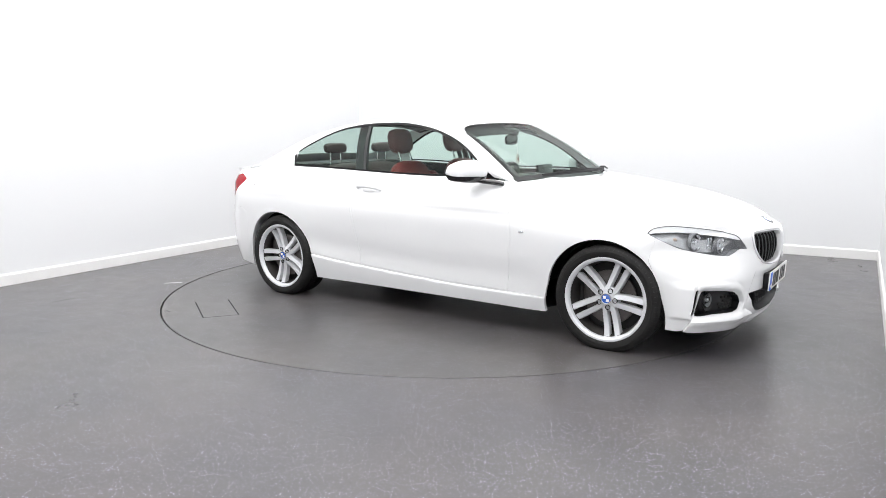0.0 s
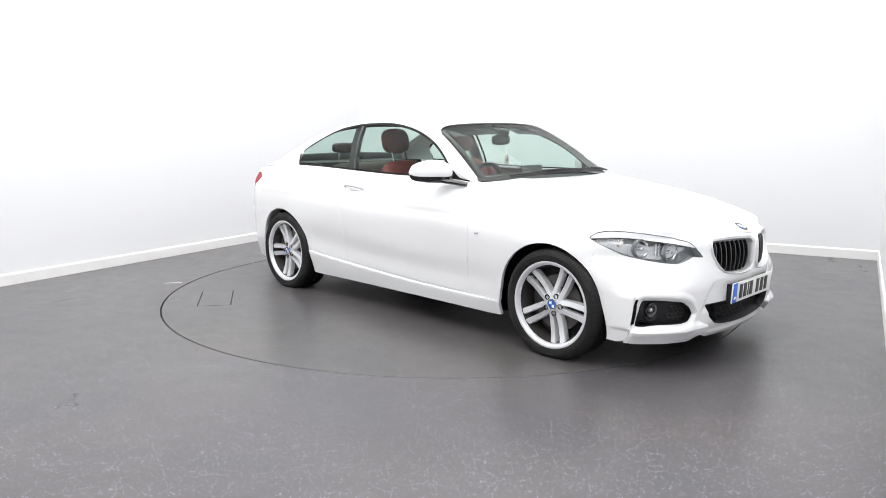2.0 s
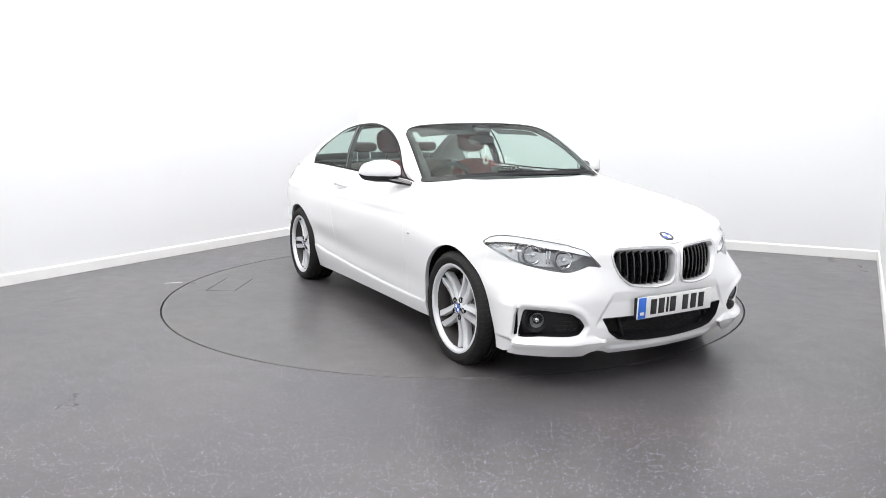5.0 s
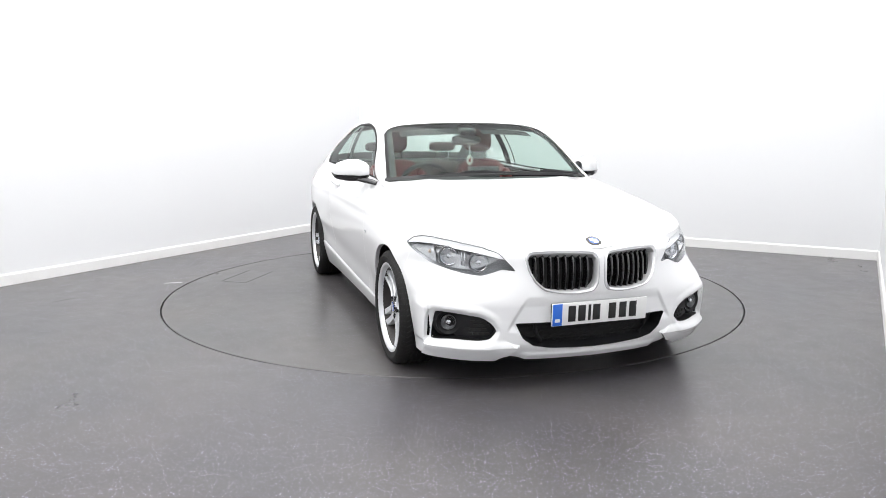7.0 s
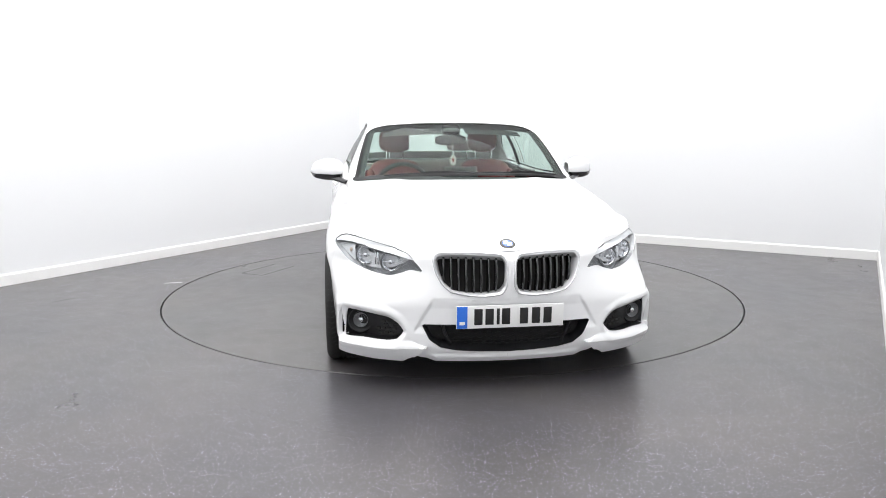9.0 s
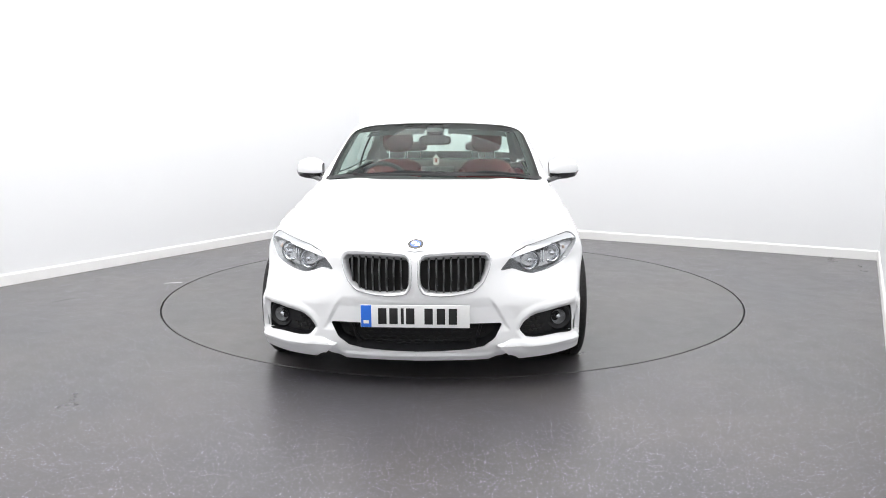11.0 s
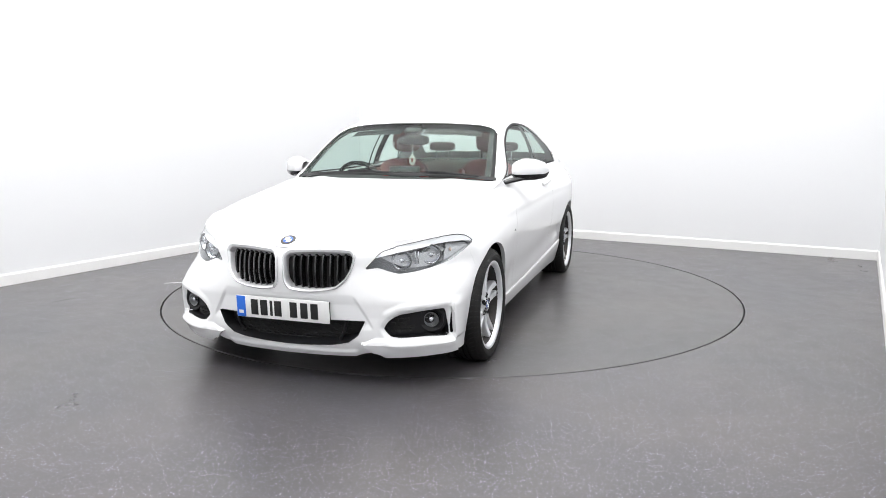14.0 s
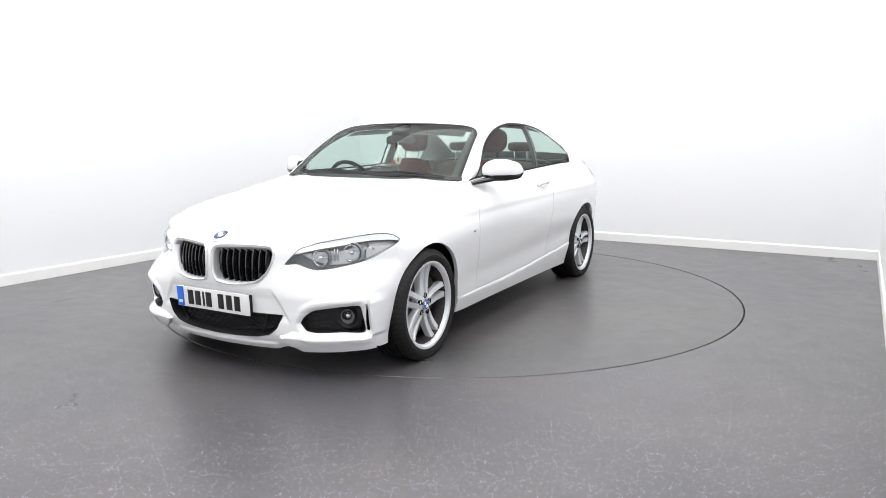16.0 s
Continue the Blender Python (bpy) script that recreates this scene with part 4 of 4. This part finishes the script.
# ---- wheels ----
def wheel(axle, s, width, spin):
    """A wheel on the left (s 1) or right side; its outer face looks along +y before it is turned."""
    turn = Matrix.Translation((axle + CAR_X, s * (.879 - width / 2) + CAR_Y, HUB_Z)) @ (Matrix() if s > 0 else Matrix.Rotation(math.pi, 4, "Z"))
    h = width / 2
    R, RR = .3165, .245
    face = h - .012
    barrel = [(RR + .004, h - .006), (RR + .0035, h - .001), (RR - .005, h), (RR - .013, h - .004), (RR - .019, h - .012), (RR - .022, h - .026)]
    inner_barrel = [(RR - .0215, h - .025), (RR - .030, h - .060), (RR - .036, h - .09), (RR - .040, -h + .03), (RR - .01, -h + .005), (RR + .004, -h + .005)]
    pieces = [lathe(barrel[::-1], 72)]
    hubp = [(.001, face - .022), (.035, face - .022), (.058, face - .028), (.072, face - .036), (.074, face - .075), (.001, face - .085)]
    spoke_v, hub_v = [], lathe(hubp[::-1], 40)
    for k in range(5):
        for b in (-1, 1):
            base = 2 * np.pi * k / 5 + radians(spin)
            t = np.linspace(0, 1, 9)
            r = .050 + (RR - .007 - .050) * t
            ang = base + b * (np.interp(t, [0, .12, .3, .6, 1], [.42, .37, .275, .195, .148]))
            hw = np.interp(t, [0, .25, .7, 1], [.0150, .0160, .0170, .0185])
            y = face - .020 - .012 * np.sin(np.pi * t) + .008 * t
            cx_, cz_ = r * np.cos(ang), r * np.sin(ang)
            px, pz = -np.sin(ang), np.cos(ang)
            sect = []
            for o, d in ((-1.15, -.036), (-1.05, -.010), (-.86, -.003), (.80, .0), (1.0, -.006), (1.12, -.036)):
                oo = o * hw - b * hw * .12
                sect.append(np.stack([cx_ + px * oo, y + d - .004 * (o * b > 0), cz_ + pz * oo], -1))
            v, f = sheet(np.stack(sect, 0), closed=True)
            spoke_v.append((v, f))
    v, f = join(*pieces)
    rim = part("wheel", solid(v, f, ALLOY), car, "silver alloy wheel with five double spokes", turn)
    # the alloy barrel's deeper part, coloured dark for the shade inside the wheel
    part("shaded_barrel", solid(*lathe(inner_barrel[::-1], 48), CALIPER_SHADE), rim)
    part("hub", solid(*hub_v, ALLOY), rim)
    for piece in spoke_v:
        part("spoke", solid(*piece, ALLOY), rim)
    prof = [(RR - .002, h - .006), (RR + .006, h + .001), (RR + .018, h + .006), (RR + .036, h + .008), (R - .024, h + .004), (R - .010, h - .006), (R - .003, h - .016), (R, h - .028)]
    grooves = []
    for gy in (.55, .18, -.18, -.55):
        c = gy * (h - .03)
        grooves += [(R, c + .005), (R - .007, c + .004), (R - .007, c - .004), (R, c - .005)]
    prof = prof + grooves + [(R, -h + .028), (R - .003, -h + .016), (R - .024, -h - .004), (RR + .036, -h - .008), (RR + .006, -h), (RR - .002, -h + .006)]
    tv, tf = lathe(prof[::-1], 96)
    tv = np.array(tv)
    tv[:, 2] = np.maximum(tv[:, 2], -HUB_Z + .0005)
    tyre = part("tyre", solid(tv, tf, RUBBER), rim, "black low-profile rubber tyre with grooved tread")
    n = 66
    cuts = []
    for i in range(n):
        if math.sin(-2 * math.pi * i / n) > -.93:
            at = Matrix.Rotation(2 * math.pi * i / n, 4, "Y")
            for sy in (1, -1):
                cuts.append(moved(box(.006, .034, .0055, (0, 0, 0), 0), at @ Matrix.Translation((R - .0027, sy * (h - .037), 0)) @ Matrix.Rotation(.5 * sy, 4, "X")))
                cuts.append(moved(box(.005, .022, .0045, (0, 0, 0), 0), at @ Matrix.Translation((R - .0142, sy * (h - .0062), .004)) @ Matrix.Rotation(radians(45) * sy, 4, "Z")))
    tagged(part("tread", solid(*join(*cuts), GAP, False), rim), kind="stuff")
    part("tyre_bead", solid(*lathe([(R - .03, h + .0062), (R - .034, h + .0085), (R - .038, h + .0078)][::-1], 72), RUBBER), rim)
    part("brake_disc", solid(*lathe([(.16, h - .10), (.16, h - .085), (.085, h - .085), (.08, h - .075), (.001, h - .075)], 48), STEEL), rim, "worn steel brake disc")
    part("caliper", solid(*moved(pillow(.075, .07, .17, 3.5), Matrix.Translation((-.125 * s, h - .10, .045))), CALIPER_SHADE), rim)
    # added black disc: stands in for the deep shade behind the spokes
    part("wheel_shade_disc", solid(*lathe([(RR - .03, h - .125), (.001, h - .125)], 32), GAP), rim)
    part("centre_cap", solid(*lathe([(.031, face - .026), (.030, face - .016), (.026, face - .014), (.001, face - .0135)], 32), BADGE_BLUE), rim, "round blue and white centre cap")
    part("cap_ring", solid(*lathe([(.033, face - .026), (.033, face - .013), (.030, face - .0125), (.027, face - .0138)], 32), CHROME), rim)
    part("cap_field", solid(*join(box(.017, .001, .017, (.009, face - .0128, .009), 0), box(.017, .001, .017, (-.009, face - .0128, -.009), 0)), PLATE_WHITE), rim)
    for k in range(5):
        w_ = 2 * np.pi * k / 5 + radians(spin)
        at = Matrix.Translation((.052 * math.cos(w_), 0, .052 * math.sin(w_)))
        part("bolt_hole", solid(*moved(lathe([(.0150, face - .030), (.0155, face - .019), (.0125, face - .018), (.0115, face - .05), (.001, face - .05)], 16), at), BLACK), rim)
        part("wheel_bolt", solid(*moved(lathe([(.0085, face - .045), (.0085, face - .030), (.006, face - .028), (.001, face - .028)], 6), at), SATIN), rim)
    part("valve", solid(*moved(lathe([(.004, -.006), (.004, .004), (.001, .005)], 8), Matrix.Translation((.216 * math.cos(2.1), h - .022, .216 * math.sin(2.1)))), BLACK), rim)
    return rim


for axle, width, spins in ((FRONT_AXLE, .215, (95, -101)), (REAR_AXLE, .225, (30, -5))):
    for s, spin in zip((1, -1), spins):
        wheel(axle, s, width, spin)
        w = np.linspace(-.35, np.pi + .35, 40)
        liner = np.stack([np.stack([axle + r * np.cos(w), np.full(40, s * y), HUB_Z + r * np.sin(w)], -1) for r, y in ((.350, .80), (.362, .76), (.362, .55), (.05, .55))], 1)
        put("wheel_arch_liner", sheet(liner), BLACK, "black plastic wheel arch liner")

# ---- underside and cabin ----
xs = np.linspace(-2.15, 1.98, 60)
half = np.interp(xs, [-2.15, -1.9, -1.0, 1.0, 1.6, 1.85, 1.98], [.55, .70, .76, .76, .72, .55, .38])
for x_axle in (FRONT_AXLE, REAR_AXLE):
    half = np.where(np.abs(xs - x_axle) < .37, np.minimum(half, .56), half)
put("under_tray", sheet(np.stack([np.stack([xs, k * half, np.full(60, .178)], -1) for k in (-1, 0, 1)], 1)), BLACK, "black underbody tray")
put("cabin_floor", box(2.2, 1.36, .03, (-.35, 0, .30), .01), CARPET, "dark cabin carpet")
put("bulkhead", box(.03, 1.45, .62, (.80, 0, .60), .01), CABIN)
xx = np.linspace(-1.35, .80, 40)
inner = np.stack([np.stack([xx, side(xx, np.full(40, .75)) - o, z0 + (top_x(xx) - .012) * k], -1) for o, z0, k in ((.16, .31, 0), (.11, .6, 0), (.13, .8, 0), (.185, 0, 1), (.172, 0.006, 1))], 1)
both("door_lining", sheet(inner), CABIN, "dark door lining", doors)
arm = np.stack([np.linspace(-.45, .45, 8), np.full(8, .735), np.full(8, .74)], -1)
both("armrest", tube(arm, .045, 10, .6), LEATHER, "red leather armrest", doors)
# dashboard
v = np.linspace(-1, 1, 41)
prof = [(.80, .93), (.74, .955), (.62, .962), (.52, .955), (.44, .935), (.40, .90), (.42, .80), (.47, .66), (.50, .50), (.52, .32)]
dash = np.stack([np.stack([x - .05 * (np.abs(v) > .0) * np.abs(v) ** 3, v * .69, z + .03 * np.exp(-((v * .69 + .37) / .20) ** 2) * (z > .9) - .02 * np.abs(v) ** 4], -1) for x, z in prof], 1)
put("dashboard", sheet(dash), CABIN, "dark grey dashboard")
put("dash_top_screen", box(.02, .23, .10, (.50, .02, 1.00 - .02), .006, Matrix.Rotation(radians(-12), 4, "Y")), GLOSS_BLACK, "black screen on the dashboard")
sw = Matrix.Translation((.36, -.37, .88)) @ Matrix.Rotation(radians(-66), 4, "Y")
w = np.linspace(0, 2 * np.pi, 41)
steer = put("steering_wheel", moved(tube(np.stack([.183 * np.cos(w), .183 * np.sin(w), 0 * w], -1), .015, 10), sw), BLACK, "black leather steering wheel")
put("wheel_boss", moved(pillow(.14, .13, .06, 3), sw), BLACK, "", steer)
for ang in (0, 90, 180):
    d = Vector((math.sin(radians(ang)) if ang == 90 else 0, math.cos(radians(ang)), 0)) if ang != 90 else Vector((-1, 0, 0))
    put("spoke", moved(tube([tuple(d * .05), tuple(d * .18)], .014, 8, .5), sw), SATIN, "", steer)


def seat(y):
    c = put("front_seat", moved(pillow(.52, .50, .16, 4), Matrix.Translation((-.08, y, .52)) @ Matrix.Rotation(radians(-6), 4, "Y")), LEATHER, "red leather front seat with a dark headrest")
    back = Matrix.Translation((-.385, y, .775)) @ Matrix.Rotation(radians(-18), 4, "Y")
    put("backrest", moved(pillow(.13, .47, .57, 3.4), back), LEATHER, "", c)
    for k in (-1, 1):
        put("bolster", moved(pillow(.15, .09, .46, 2.6), back @ Matrix.Translation((.05, k * .20, -.04))), LEATHER, "", c)
        put("cushion_bolster", moved(pillow(.46, .08, .12, 2.6), Matrix.Translation((-.04, y + k * .22, .58))), LEATHER, "", c)
        put("headrest_post", moved(tube([(0, 0, -.06), (0, 0, .09)], .0065, 8), back @ Matrix.Translation((-.005, k * .065, .315))), CHROME, "chrome headrest post", c)
    put("seat_back", moved(pillow(.03, .42, .50, 4), back @ Matrix.Translation((-.065, 0, -.01))), DARK_LEATHER, "", c)
    put("headrest", moved(pillow(.10, .25, .19, 3.0), Matrix.Translation((-.535, y, 1.195)) @ Matrix.Rotation(radians(-12), 4, "Y")), MID_LEATHER, "dark red-brown leather headrest", c)


seat(.365)
seat(-.365)
bench = put("rear_seat", moved(pillow(.52, 1.14, .17, 5), Matrix.Translation((-.88, 0, .50))), LEATHER, "red leather rear bench seat")
put("rear_backrest", moved(pillow(.15, 1.16, .60, 5), Matrix.Translation((-1.16, 0, .72)) @ Matrix.Rotation(radians(-22), 4, "Y")), DARK_LEATHER, "", bench)
for y in (-.30, .30):
    put("rear_headrest", moved(pillow(.07, .25, .085, 3.4), Matrix.Translation((-1.27, y, 1.135))), DARK_LEATHER, "dark rear headrest", bench)
    for k in (-.06, .06):
        put("headrest_post", tube([(-1.27, y + k, 1.0), (-1.27, y + k, 1.11)], .006, 8), CHROME, "", bench)
put("parcel_shelf", box(.46, 1.2, .03, (-1.50, 0, 1.0), .01), CABIN)
put("tunnel", box(.9, .22, .30, (.0, 0, .46), .04), CABIN, "dark centre console")
# interior mirror and pendant
im = put("interior_mirror", moved(pillow(.03, .235, .072, 3.4), Matrix.Translation((.235, -.012, 1.205)) @ Matrix.Rotation(radians(8), 4, "Z")), GLOSS_BLACK, "black interior mirror")
put("mirror_mount", tube([(.255, -.01, 1.225), (.26, -.01, 1.262), (.235, -.01, 1.285)], .014, 8), GLOSS_BLACK, "", im)
put("sensor_box", moved(pillow(.11, .13, .055, 4), Matrix.Translation((.225, -.01, 1.275)) @ Matrix.Rotation(radians(24), 4, "Y")), GLOSS_BLACK, "black sensor housing", im)
cord = put("pendant", moved(lathe([(.001, -.005), (.020, -.005), (.024, -.003), (.024, .003), (.020, .005), (.001, .005)], 32, "x"), Matrix.Translation((.283, -.003, 1.064)) @ Matrix.Scale(1.5, 4, (0, 0, 1))), PEARL, "pale oval pendant on a cord below the mirror")
put("cord", tube([(.275, -.005, 1.18), (.283, -.003, 1.10)], .003, 6), PLATE_WHITE, "", cord)
put("pendant_centre", moved(lathe([(.001, .0065), (.010, .0065), (.0105, .004)], 20, "x"), Matrix.Translation((.283, -.003, 1.064)) @ Matrix.Scale(1.5, 4, (0, 0, 1))), LEATHER, "", cord)


def motions():
    """The turntable and the car on it turn steadily together."""
    rows = [(t, pose(0, 0, 0, 0, 0, TURN_START + TURN_RATE * t)) for t in range(17)]
    walk(turntable, rows)
    walk(car, rows)


motions()
